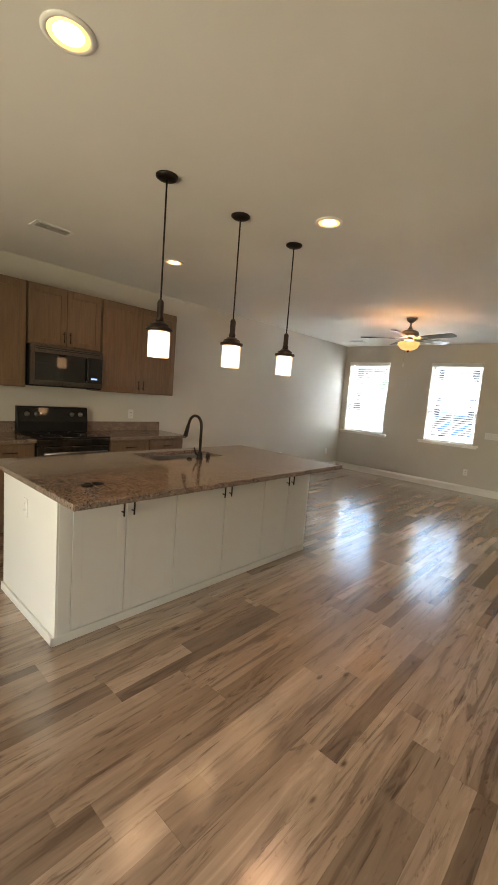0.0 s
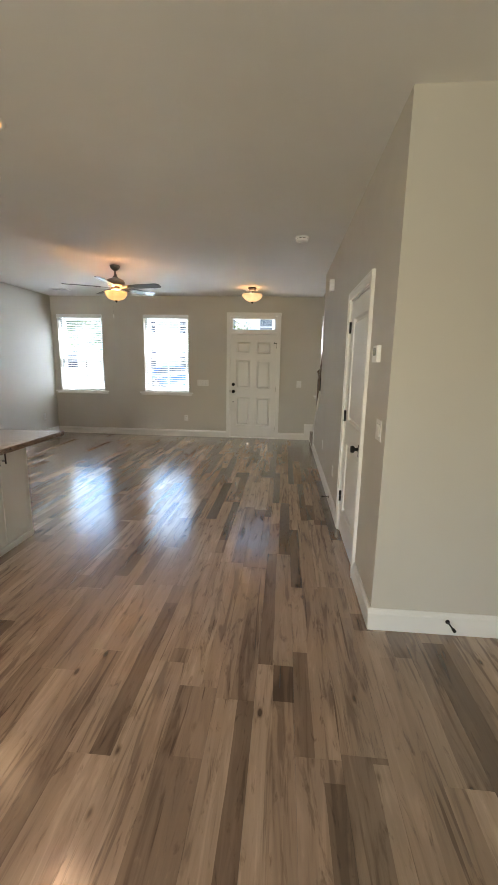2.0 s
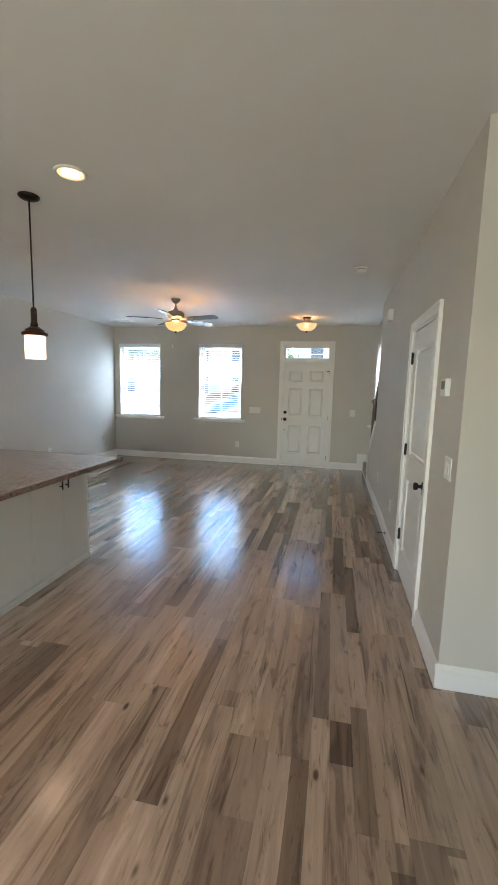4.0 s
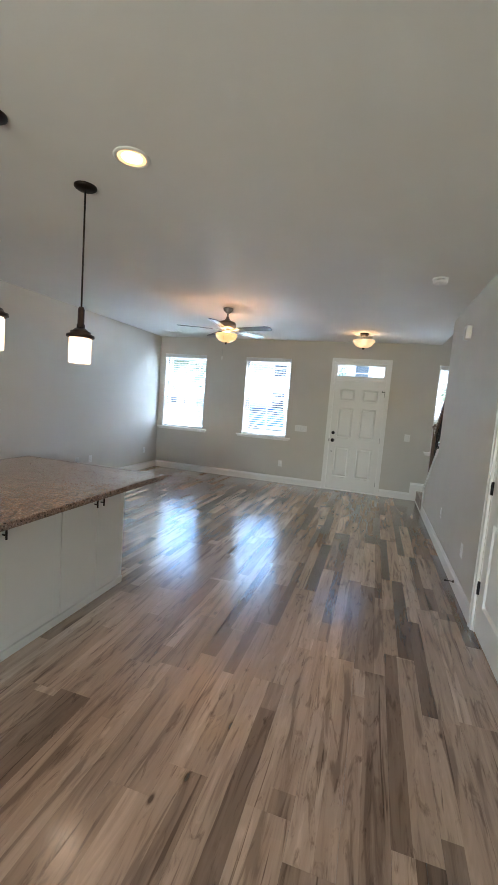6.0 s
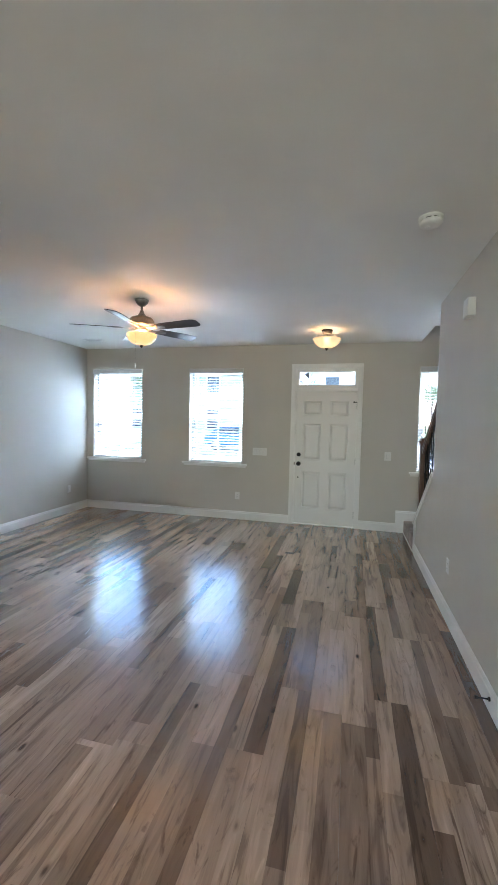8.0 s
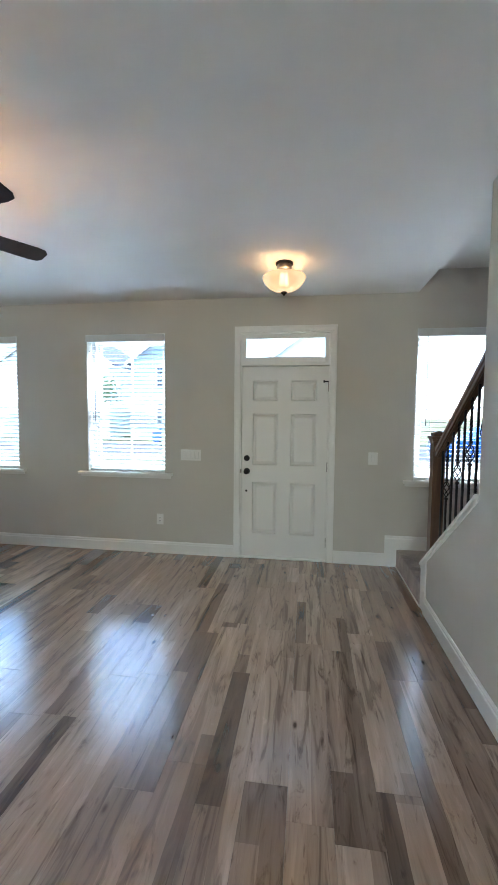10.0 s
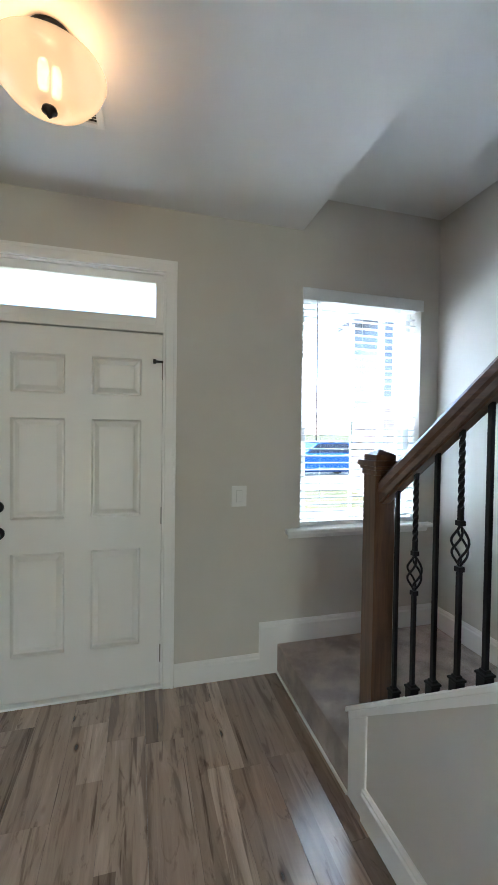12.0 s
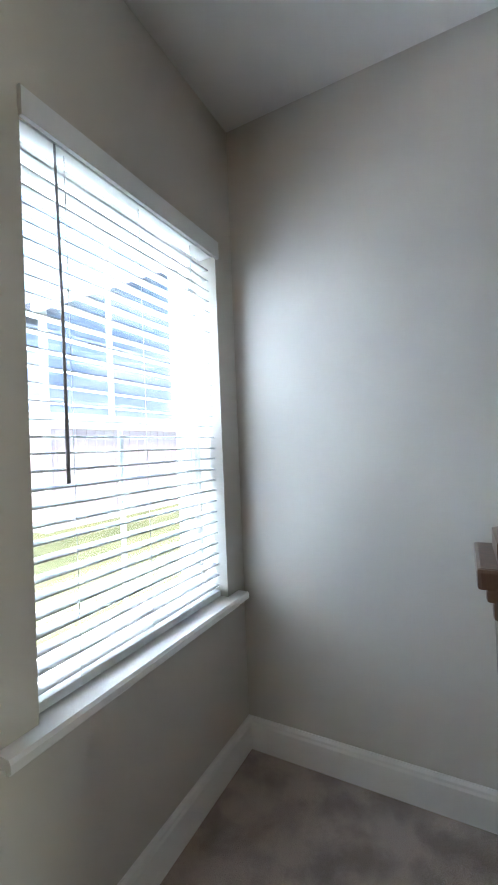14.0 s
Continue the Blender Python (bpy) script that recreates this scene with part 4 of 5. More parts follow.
part("base", lathe([(0, 0), (0.030, 0), (0.030, 0.006), (0.024, 0.012), (0.024, 0.055), (0.019, 0.065), (0.0, 0.065)], (FXX, FYY, 0.9155), 24), BRONZE, fa)
arc = [(FXX, FYY, 0.97), (FXX, FYY, 1.20)]
R = 0.085
arc += [(FXX - R + R * math.cos(a), FYY - 0.0, 1.20 + R * math.sin(a)) for a in [math.pi * k / 14 for k in range(1, 13)]]
ex = arc[-1]
arc += [(ex[0] - 0.018, FYY, ex[2] - 0.045)]
part("spout", tube(arc, 0.0125, 14), BRONZE, fa)
part("spray_head", tube([(ex[0] - 0.017, FYY, ex[2] - 0.042), (ex[0] - 0.026, FYY, ex[2] - 0.07), (ex[0] - 0.05, FYY, ex[2] - 0.145)], [0.014, 0.017, 0.021], 14), BRONZE, fa)
part("lever", tube([(FXX, FYY - 0.022, 0.955), (FXX, FYY - 0.045, 0.965), (FXX + 0.01, FYY - 0.075, 1.02)], [0.012, 0.009, 0.006], 10), BRONZE, fa)
clip = thing("sink_strainer", (-2.075, 0.67, 0.916), "small dark metal fitting lying on the worktop", "fitting")
part("ring", lathe([(0.016, 0), (0.034, 0), (0.034, 0.010), (0.024, 0.016), (0.016, 0.010), (0.016, 0)], (-2.075, 0.665, 0.9155), 20), BRONZE, clip)
part("stem", tube([(-2.085, 0.70, 0.925), (-2.055, 0.755, 0.924)], 0.009, 8), BRONZE, clip)
hole = tagged(part("deck_cap", lathe([(0, 0.0), (0.024, 0.0), (0.022, 0.008), (0.012, 0.016), (0, 0.017)], (-2.56, 1.80, 0.9155), 20), BRONZE), "small dark cap on the worktop beside the faucet", "sink cap")
tagged(part("deck_cap", lathe([(0, 0.0), (0.02, 0.0), (0.02, 0.01), (0.013, 0.04), (0, 0.042)], (-2.56, 2.01, 0.9155), 20), BRONZE), "dark soap dispenser beside the faucet", "soap dispenser")


# ---------------------------------------------------------------- lamps
def pendant(y):
    p = thing("pendant_lamp", (PX, y, H), "dark bronze rod pendant with a lit frosted glass shade", "pendant lamp", "pendants over the island")
    part("canopy", lathe([(0, -0.001), (0.066, -0.001), (0.066, -0.010), (0.052, -0.020), (0.02, -0.026), (0, -0.026)], (PX, y, H), 28), BRONZE, p)
    part("rod", tube([(PX, y, H - 0.02), (PX, y, 2.0)], 0.0055, 8), BRONZE, p)
    part("socket", lathe([(0, 2.035), (0.013, 2.035), (0.020, 2.02), (0.020, 1.935), (0.024, 1.928), (0.024, 1.905), (0.0, 1.905)], (PX, y, 0), 20), BRONZE, p)
    part("cap", lathe([(0, 1.906), (0.032, 1.905), (0.046, 1.892), (0.060, 1.886), (0.062, 1.872), (0.082, 1.866), (0.084, 1.852), (0.074, 1.846), (0, 1.846)], (PX, y, 0), 32), BRONZE, p, "stepped dark cap")
    part("shade", lathe([(0.064, 1.8455), (0.066, 1.835), (0.066, 1.70), (0.064, 1.692), (0.058, 1.692), (0.059, 1.70), (0.059, 1.8455)], (PX, y, 0), 32), PENDGLOW, p, "lit frosted glass cylinder")
    part("bulb", lathe([(0, 1.845), (0.014, 1.84), (0.016, 1.82), (0.03, 1.79), (0.028, 1.765), (0, 1.745)], (PX, y, 0), 16), BULB, p)


for y in PENDANTS:
    pendant(y)
for x, y in RECESSED:
    r = thing("recessed_light", (x, y, H), "lit round recessed ceiling light with white trim", "ceiling light", "recessed lights")
    part("trim_ring", lathe([(0.074, 0.0), (0.095, -0.0005), (0.095, -0.004), (0.080, -0.009), (0.074, -0.006)], (x, y, H), 36), TRIM, r)
    part("reflector", lathe([(0.054, -0.0035), (0.0735, -0.006), (0.0735, -0.0005), (0.054, -0.0005)], (x, y, H), 36), REFLECTOR, r, "reflector ring with the lens's warm light put in as glow")
    part("lens", lathe([(0, -0.003), (0.0535, -0.003), (0.0535, -0.0005), (0, -0.0005)], (x, y, H), 36), LEDDISC, r, "glowing warm lens")

FX, FYN = -2.25, 5.38
fan = thing("ceiling_fan", (FX, FYN, H), "brushed nickel ceiling fan with dark wood blades and lit amber bowl", "ceiling fan")
part("canopy", lathe([(0, -0.001), (0.066, -0.001), (0.066, -0.012), (0.058, -0.035), (0.030, -0.062), (0.018, -0.068), (0, -0.068)], (FX, FYN, H), 28), NICKEL, fan)
part("downrod", tube([(FX, FYN, H - 0.06), (FX, FYN, 2.59)], 0.012, 10), NICKEL, fan)
part("coupling", lathe([(0, 2.635), (0.018, 2.635), (0.022, 2.615), (0.04, 2.585), (0, 2.585)], (FX, FYN, 0), 24), NICKEL, fan)
part("motor", lathe([(0, 2.586), (0.045, 2.584), (0.105, 2.562), (0.122, 2.535), (0.118, 2.500), (0.090, 2.478), (0.06, 2.468), (0, 2.468)], (FX, FYN, 0), 36), NICKEL, fan)
part("switch_housing", lathe([(0, 2.4675), (0.058, 2.4675), (0.064, 2.45), (0.058, 2.432), (0, 2.432)], (FX, FYN, 0), 28), NICKEL, fan)
for k in range(5):
    a = radians(-12 + 72 * k)
    rot = Matrix.Translation((FX, FYN, 2.465)) @ Matrix.Rotation(a, 4, "Z") @ Matrix.Rotation(radians(-12), 4, "X")
    out = [(0.19, -0.052), (0.30, -0.062), (0.60, -0.070), (0.645, -0.062), (0.665, -0.035), (0.665, 0.035), (0.645, 0.062), (0.60, 0.070), (0.30, 0.062), (0.19, 0.052)]
    bb = prism(out, 2, -0.003, 0.003, 0.001)
    bb.transform(rot)
    bl = part("blade", bb, BLADEWOOD, fan, "dark wood blade")
    ib = prism([(0.07, -0.014), (0.16, -0.010), (0.20, -0.034), (0.265, -0.028), (0.285, 0.0), (0.265, 0.028), (0.20, 0.034), (0.16, 0.010), (0.07, 0.014)], 2, -0.009, -0.0035, 0.001)
    ib.transform(rot)
    part("blade_iron", ib, NICKEL, bl, "nickel blade bracket")
part("bowl", lathe([(0.142, 2.408), (0.147, 2.400), (0.145, 2.385), (0.128, 2.350), (0.095, 2.318), (0.045, 2.300), (0.0, 2.297), (0.0, 2.303), (0.043, 2.306), (0.091, 2.324), (0.123, 2.353), (0.139, 2.386), (0.142, 2.408)], (FX, FYN, 0), 40), BOWLGLOW, fan, "lit amber alabaster glass bowl")
part("bowl_post", tube([(FX, FYN, 2.433), (FX, FYN, 2.30)], 0.006, 8), NICKEL, fan)
part("finial", lathe([(0, 2.30), (0.016, 2.298), (0.018, 2.288), (0.008, 2.276), (0, 2.268)], (FX, FYN, 0), 16), BRONZE, fan)
part("pull_chain", tube([(FX + 0.02, FYN - 0.155, 2.44), (FX + 0.02, FYN - 0.158, 2.10)], 0.0007, 5), NICKEL, fan)
part("chain_pull", lathe([(0, 2.10), (0.006, 2.095), (0.007, 2.06), (0, 2.045)], (FX + 0.02, FYN - 0.158, 0), 10), PLASTIC, fan)

EX, EY = -0.533, 6.965
en = thing("entry_ceiling_light", (EX, EY, H), "semi-flush ceiling light with a lit cream glass bowl", "ceiling light")
part("canopy", lathe([(0, -0.001), (0.068, -0.001), (0.070, -0.006), (0.070, -0.016), (0.066, -0.020), (0, -0.020)], (EX, EY, H), 28), BLACK, en, "black ceiling plate")
part("collar", lathe([(0, -0.0205), (0.058, -0.0205), (0.058, -0.046), (0.05, -0.052), (0.0, -0.052)], (EX, EY, H), 28), NICKEL, en, "polished nickel collar")
part("stem", tube([(EX, EY, H - 0.05), (EX, EY, 2.515)], 0.006, 8), NICKEL, en)
part("bowl", lathe([(0.170, 2.634), (0.174, 2.626), (0.160, 2.592), (0.130, 2.556), (0.08, 2.526), (0.012, 2.514), (0.012, 2.519), (0.078, 2.531), (0.126, 2.560), (0.155, 2.595), (0.168, 2.630)], (EX, EY, 0), 44), ENTRYGLOW, en, "lit cream glass bowl")
for s in (-1, 1):
    part("bulb", lathe([(0, 2.655), (0.012, 2.652), (0.016, 2.63), (0.017, 2.60), (0.017, 2.58), (0.012, 2.562), (0, 2.556)], (EX + 0.017 * s, EY + 0.012 * s, 0), 16), ENTRYBULB, en, "glowing bulb")
part("finial", lathe([(0, 2.515), (0.022, 2.513), (0.024, 2.503), (0.010, 2.494), (0.007, 2.486), (0, 2.480)], (EX, EY, 0), 16), BRONZE, en)


# ---------------------------------------------------------------- small fixtures
def plate(name, at, normal, w, h, toggles, label, category, rocker=True, depth=0.006):
    """A wall plate centred at a point of a wall whose normal points into the room."""
    n = Vector((*normal, 0))
    side = Vector((-n.y, n.x, 0))
    root = thing(name, at, label, category, kind="")
    m = Matrix((( side.x, n.x, 0, 0), (side.y, n.y, 0, 0), (0, 0, 1, 0), (0, 0, 0, 1)))
    bm = boxes((-w / 2, w / 2, 0.0005, depth, -h / 2, h / 2), bevel=0.002)
    bm.transform(m)
    part("cover_plate", bm, PLASTIC, root, local=True)
    for k in range(toggles):
        u = (k - (toggles - 1) / 2) * 0.046
        if rocker:
            bm = boxes((u - 0.0185, u + 0.0185, depth, depth + 0.0008, -0.0355, 0.0355))
            bm.transform(m)
            part("seam_shade", bm, SEAMSHADE, root, "thin grey plate, the seam's shade put into its colour", local=True)
            bm = boxes((u - 0.016, u + 0.016, depth + 0.001, depth + 0.005, -0.033, 0.033), bevel=0.002)
            bm.transform(m)
            part("rocker", bm, PLASTIC, root, local=True)
        else:
            for dz in (-0.02, 0.02):
                bm = lathe([(0, 0), (0.0165, 0), (0.0165, 0.002), (0, 0.002)], steps=18)
                bm.transform(m @ Matrix.Translation((u, depth, dz)) @ Matrix.Rotation(-math.pi / 2, 4, "X"))
                sock = part("socket", bm, PLASTIC, root, local=True)
                bm = boxes((u - 0.008, u - 0.0055, depth + 0.002, depth + 0.0024, dz - 0.002, dz + 0.006), (u + 0.0055, u + 0.008, depth + 0.002, depth + 0.0024, dz - 0.002, dz + 0.006))
                bm.transform(m)
                part("slot", bm, DARK, sock, local=True)
    return root


# darker grey paints the shade of the gap round each rocker
SEAMSHADE = plain("seam_shade_grey", (0.62, 0.61, 0.58), 0.5)
F = (0, -1)
plate("light_switch", (-1.568, FY, 1.095), F, 0.225, 0.118, 4, "white four-gang switch plate on the wall", "switch")
plate("light_switch", (0.338, FY, 1.102), F, 0.092, 0.125, 1, "white single light switch plate on the wall", "switch")
plate("wall_outlet", (-1.917, FY, 0.378), F, 0.075, 0.118, 1, "white electrical outlet above the baseboard", "outlet", False)
plate("light_switch", (RX, 2.10, 1.139), (-1, 0), 0.118, 0.118, 2, "white double light switch plate near the corner", "switch")
plate("wall_outlet", (RX, 4.03, 0.39), (-1, 0), 0.075, 0.118, 1, "white electrical outlet above the baseboard", "outlet", False)
plate("wall_outlet", (RX, 5.23, 0.43), (-1, 0), 0.075, 0.118, 1, "white electrical outlet above the baseboard", "outlet", False)
plate("wall_outlet", (LX, 5.767, 0.39), (1, 0), 0.075, 0.118, 1, "white electrical outlet above the baseboard", "outlet", False)
plate("wall_outlet", (LX, 5.45, 0.39), (1, 0), 0.075, 0.118, 1, "white cable outlet above the baseboard", "outlet", False)
plate("wall_outlet", (LX, 7.40, 0.39), (1, 0), 0.075, 0.118, 1, "white electrical outlet above the baseboard", "outlet", False)
plate("wall_outlet", (LX, 2.48, 1.13), (1, 0), 0.075, 0.118, 1, "white electrical outlet above the backsplash", "outlet", False)
plate("wall_outlet", (-2.54, IY0 - 0.0125, 0.70), F, 0.075, 0.118, 1, "white electrical outlet in the island end panel", "outlet", False)

th = thing("thermostat", (RX, 2.25, 1.56), "white wall thermostat with a small screen", "thermostat")
part("body", boxes((RX - 0.026, RX - 0.0005, 2.195, 2.305, 1.512, 1.608), bevel=0.004), PLASTIC, th)
part("screen", boxes((RX - 0.0275, RX - 0.026, 2.215, 2.285, 1.55, 1.595)), plain("lcd_grey", (0.30, 0.33, 0.29), 0.2), th)
ch = thing("door_chime", (RX, 4.87, 2.40), "white plastic door chime box high on the wall", "door chime")
part("cover", boxes((RX - 0.055, RX - 0.0005, 4.81, 4.93, 2.335, 2.465), bevel=0.008), PLASTIC, ch)
part("grille", boxes(*[(RX - 0.0565, RX - 0.055, 4.825, 4.915, 2.352 + 0.02 * k, 2.357 + 0.02 * k) for k in range(5)]), PLASTIC, ch)
sm = thing("smoke_detector", (0.187, 4.21, H), "round white ceiling smoke detector", "smoke detector")
SMX, SMY = 0.187, 4.21
part("base", lathe([(0, -0.0005), (0.066, -0.0005), (0.066, -0.014), (0, -0.014)], (SMX, SMY, H), 32), PLASTIC, sm)
part("vent_gap", lathe([(0.052, -0.0145), (0.052, -0.022), (0.046, -0.022), (0.046, -0.0145)], (SMX, SMY, H), 32), DARK, sm, "dark sensing gap")
part("cover", lathe([(0, -0.0225), (0.060, -0.0225), (0.061, -0.034), (0.052, -0.046), (0.020, -0.050), (0.0, -0.050)], (SMX, SMY, H), 32), PLASTIC, sm)
part("test_button", lathe([(0, -0.0505), (0.014, -0.0505), (0.013, -0.053), (0, -0.053)], (SMX - 0.018, SMY, H), 16), PLASTIC, sm)
for k in range(8):
    a = math.pi / 4 * k
    bm = boxes((0.046, 0.059, -0.006, 0.006, -0.0225, -0.0142))
    bm.transform(Matrix.Translation((SMX, SMY, H)) @ Matrix.Rotation(a, 4, "Z"))
    part("rib", bm, PLASTIC, sm)



def ceiling_vent(x, y, w, d):
    v = thing("ceiling_vent", (x, y, H), "white metal louvred register in the ceiling", "vent")
    z = H - 0.0005
    t = 0.028
    part("frame", boxes((x - w / 2, x - w / 2 + t, y - d / 2, y + d / 2, z - 0.008, z), (x + w / 2 - t, x + w / 2, y - d / 2, y + d / 2, z - 0.008, z), (x - w / 2 + t, x + w / 2 - t, y - d / 2, y - d / 2 + t, z - 0.008, z), (x - w / 2 + t, x + w / 2 - t, y + d / 2 - t, y + d / 2, z - 0.008, z), bevel=0.002), TRIM, v)
    part("backing", boxes((x - w / 2 + t, x + w / 2 - t, y - d / 2 + t, y + d / 2 - t, z - 0.002, z)), DARK, v)
    along_x = w > d
    span = (d if along_x else w) - 2 * t
    n = int(span / 0.014)
    for k in range(n):
        o = -span / 2 + (k + 0.5) * span / n
        if along_x:
            bm = boxes((-w / 2 + t, w / 2 - t, -0.005, 0.005, -0.0006, 0.0006))
            bm.transform(Matrix.Translation((x, y + o, z - 0.006)) @ Matrix.Rotation(radians(35), 4, "X"))
        else:
            bm = boxes((-0.005, 0.005, -d / 2 + t, d / 2 - t, -0.0006, 0.0006))
            bm.transform(Matrix.Translation((x + o, y, z - 0.006)) @ Matrix.Rotation(radians(35), 4, "Y"))
        part("slat", bm, TRIM, v)


ceiling_vent(-3.55, 1.015, 0.16, 0.31)
ceiling_vent(-4.03, 7.18, 0.31, 0.16)
ceiling_vent(-0.545, 7.255, 0.30, 0.16)


def door_stop(at, toward):
    s = thing("door_stop", at, "black spring door stop fixed to the baseboard", "door stop")
    d = Vector(toward)
    p = Vector(at)
    part("rod", tube([p, p + d * 0.065], 0.0045, 8), BLACK, s)
    part("flange", tube([p, p + d * 0.008], 0.012, 12), BLACK, s)
    part("tip", tube([p + d * 0.06, p + d * 0.078], 0.009, 10), BLACK, s, "black rubber tip")


door_stop((RX - 0.0175, 4.10, 0.075), (-1, 0, 0))
door_stop((1.02, CY - 0.0175, 0.085), (0.15, -1, -0.1))


# ---------------------------------------------------------------- outside
struct("ground", boxes((-900, 900, FY + 0.24, 1500, -0.6, -0.25), (-900, 900, -800, BY - 0.2, -0.6, -0.25)), GRASS, "sunlit yellowish green lawn", "ground")
struct("road", boxes((-200, 200, 19.6, 27.4, -0.32, -0.235)), ASPHALT, "grey asphalt street", "road")
for y0, y1 in ((19.35, 19.6), (27.4, 27.65)):
    struct("kerb", boxes((-200, 200, y0, y1, -0.3, -0.13), bevel=0.02), CONCRETE, "pale concrete kerb along the street", "kerb")
struct("pavement", boxes((-200, 200, 17.0, 18.4, -0.3, -0.225)), CONCRETE, "pale concrete sidewalk", "pavement")
struct("porch_slab", boxes((-1.6, 0.5, FY + 0.241, FY + 1.6, -0.3, -0.03), bevel=0.01), CONCRETE, "pale concrete porch slab at the front door", "porch")

SIDEW = painted("siding_white", (0.72, 0.72, 0.70), 0.6, 0.03)
SIDEB = painted("siding_blue_grey", (0.21, 0.225, 0.28), 0.6, 0.05)
SIDEP = painted("siding_pale_blue", (0.36, 0.43, 0.50), 0.6, 0.04)
BOARD = painted("boards_brown_pink", (0.46, 0.34, 0.31), 0.7, 0.08)
ROOFM = painted("roof_shingle_grey", (0.10, 0.10, 0.11), 0.9, 0.15, 30, 0.6)
WINDK = plain("far_window_dark", (0.05, 0.06, 0.08), 0.08)


def house(x0, x1, y0, y1, eave, ridge, wall_mat, label, lower=None, lower_top=2.4, wins=()):
    h = thing("house", ((x0 + x1) / 2, y0, -0.25), label, "house", "houses across the street")
    zb = -0.25
    split = lower_top if lower else zb
    xm = (x0 + x1) / 2
    if lower:
        part("lower_wall", boxes((x0, x1, y0, y1, zb, split)), lower, h)
        n = int((x1 - x0) / 0.3)
        part("batten", boxes(*[(x0 + 0.3 * k, x0 + 0.3 * k + 0.03, y0 - 0.02, y0 - 0.001, zb, split) for k in range(1, n)]), lower, h)
        part("band", boxes((x0 - 0.05, x1 + 0.05, y0 - 0.12, y0 - 0.021, split - 0.02, split + 0.25), bevel=0.01), SIDEW, h, "white band board")
    part("wall", prism([(x0, split), (x1, split), (x1, eave), (xm, ridge), (x0, eave)], 1, y0, y1), wall_mat, h)
    k, z = 0, split + 0.26
    rows = []
    while z < eave:
        rows.append((x0, x1, y0 - 0.014, y0 - 0.001, z, z + 0.16))
        z += 0.18
    if rows:
        part("siding", boxes(*rows), wall_mat, h)
    for s in (-1, 1):
        xe = x0 - 0.4 if s < 0 else x1 + 0.4
        drop = (ridge - eave) / (xm - x0) * 0.4
        part("roof", prism([(xe, eave - drop), (xm, ridge), (xm, ridge + 0.16), (xe, eave - drop + 0.16)], 1, y0 - 0.3, y1 + 0.3), ROOFM, h, "grey shingle roof")
        part("rake_board", prism([(xe, eave - drop - 0.1), (xm, ridge - 0.1), (xm, ridge + 0.17), (xe, eave - drop + 0.17)], 1, y0 - 0.36, y0 - 0.305), SIDEW, h, "white rake board")
    for xa in (x0, x1 - 0.16):
        part("corner_board", boxes((xa - 0.02, xa + 0.18, y0 - 0.03, y0 + 0.02, zb, eave)), SIDEW, h, "white corner board")
    for wx, wz, ww, wh in wins:
        w = part("window", boxes((wx - ww / 2 - 0.1, wx - ww / 2, y0 - 0.06, y0, wz, wz + wh), (wx + ww / 2, wx + ww / 2 + 0.1, y0 - 0.06, y0, wz, wz + wh), (wx - ww / 2 - 0.1, wx + ww / 2 + 0.1, y0 - 0.06, y0, wz - 0.1, wz), (wx - ww / 2 - 0.1, wx + ww / 2 + 0.1, y0 - 0.06, y0, wz + wh, wz + wh + 0.12), (wx - ww / 2, wx + ww / 2, y0 - 0.05, y0, wz + wh / 2 - 0.03, wz + wh / 2 + 0.03)), SIDEW, h, "white framed window")
        part("pane", boxes((wx - ww / 2, wx + ww / 2, y0 - 0.03, y0 - 0.02, wz, wz + wh)), WINDK, w)


house(6.1, 15.5, 15.4, 16.7, 4.9, 7.6, SIDEB, "blue-grey sided house with white trim and brown board base", BOARD, 2.25)
house(-13.5, -5.2, 33.0, 43.0, 5.6, 8.6, SIDEP, "pale blue sided two-storey house across the street", None, 0, ((-11, 0.9, 1.0, 1.5), (-8, 0.9, 1.0, 1.5), (-11, 3.7, 1.0, 1.4), (-8, 3.7, 1.0, 1.4)))
house(-3.4, 4.6, 34.0, 44.0, 5.6, 8.4, SIDEW, "white sided two-storey house across the street", None, 0, ((-1.6, 0.9, 1.0, 1.5), (2.4, 0.9, 1.0, 1.5), (-1.6, 3.7, 1.0, 1.4), (2.4, 3.7, 1.0, 1.4)))
house(-25, -15.6, 33.5, 43.0, 5.6, 8.6, SIDEW, "white sided two-storey house across the street", None, 0, ((-22, 0.9, 1.0, 1.5), (-18, 0.9, 1.0, 1.5), (-22, 3.7, 1.0, 1.4), (-18, 3.7, 1.0, 1.4)))

CARPAINT = plain("car_paint_blue", (0.02, 0.11, 0.38), 0.25, 0.3, 0.6)
RUBBER = plain("tyre_rubber", (0.02, 0.02, 0.02), 0.8)


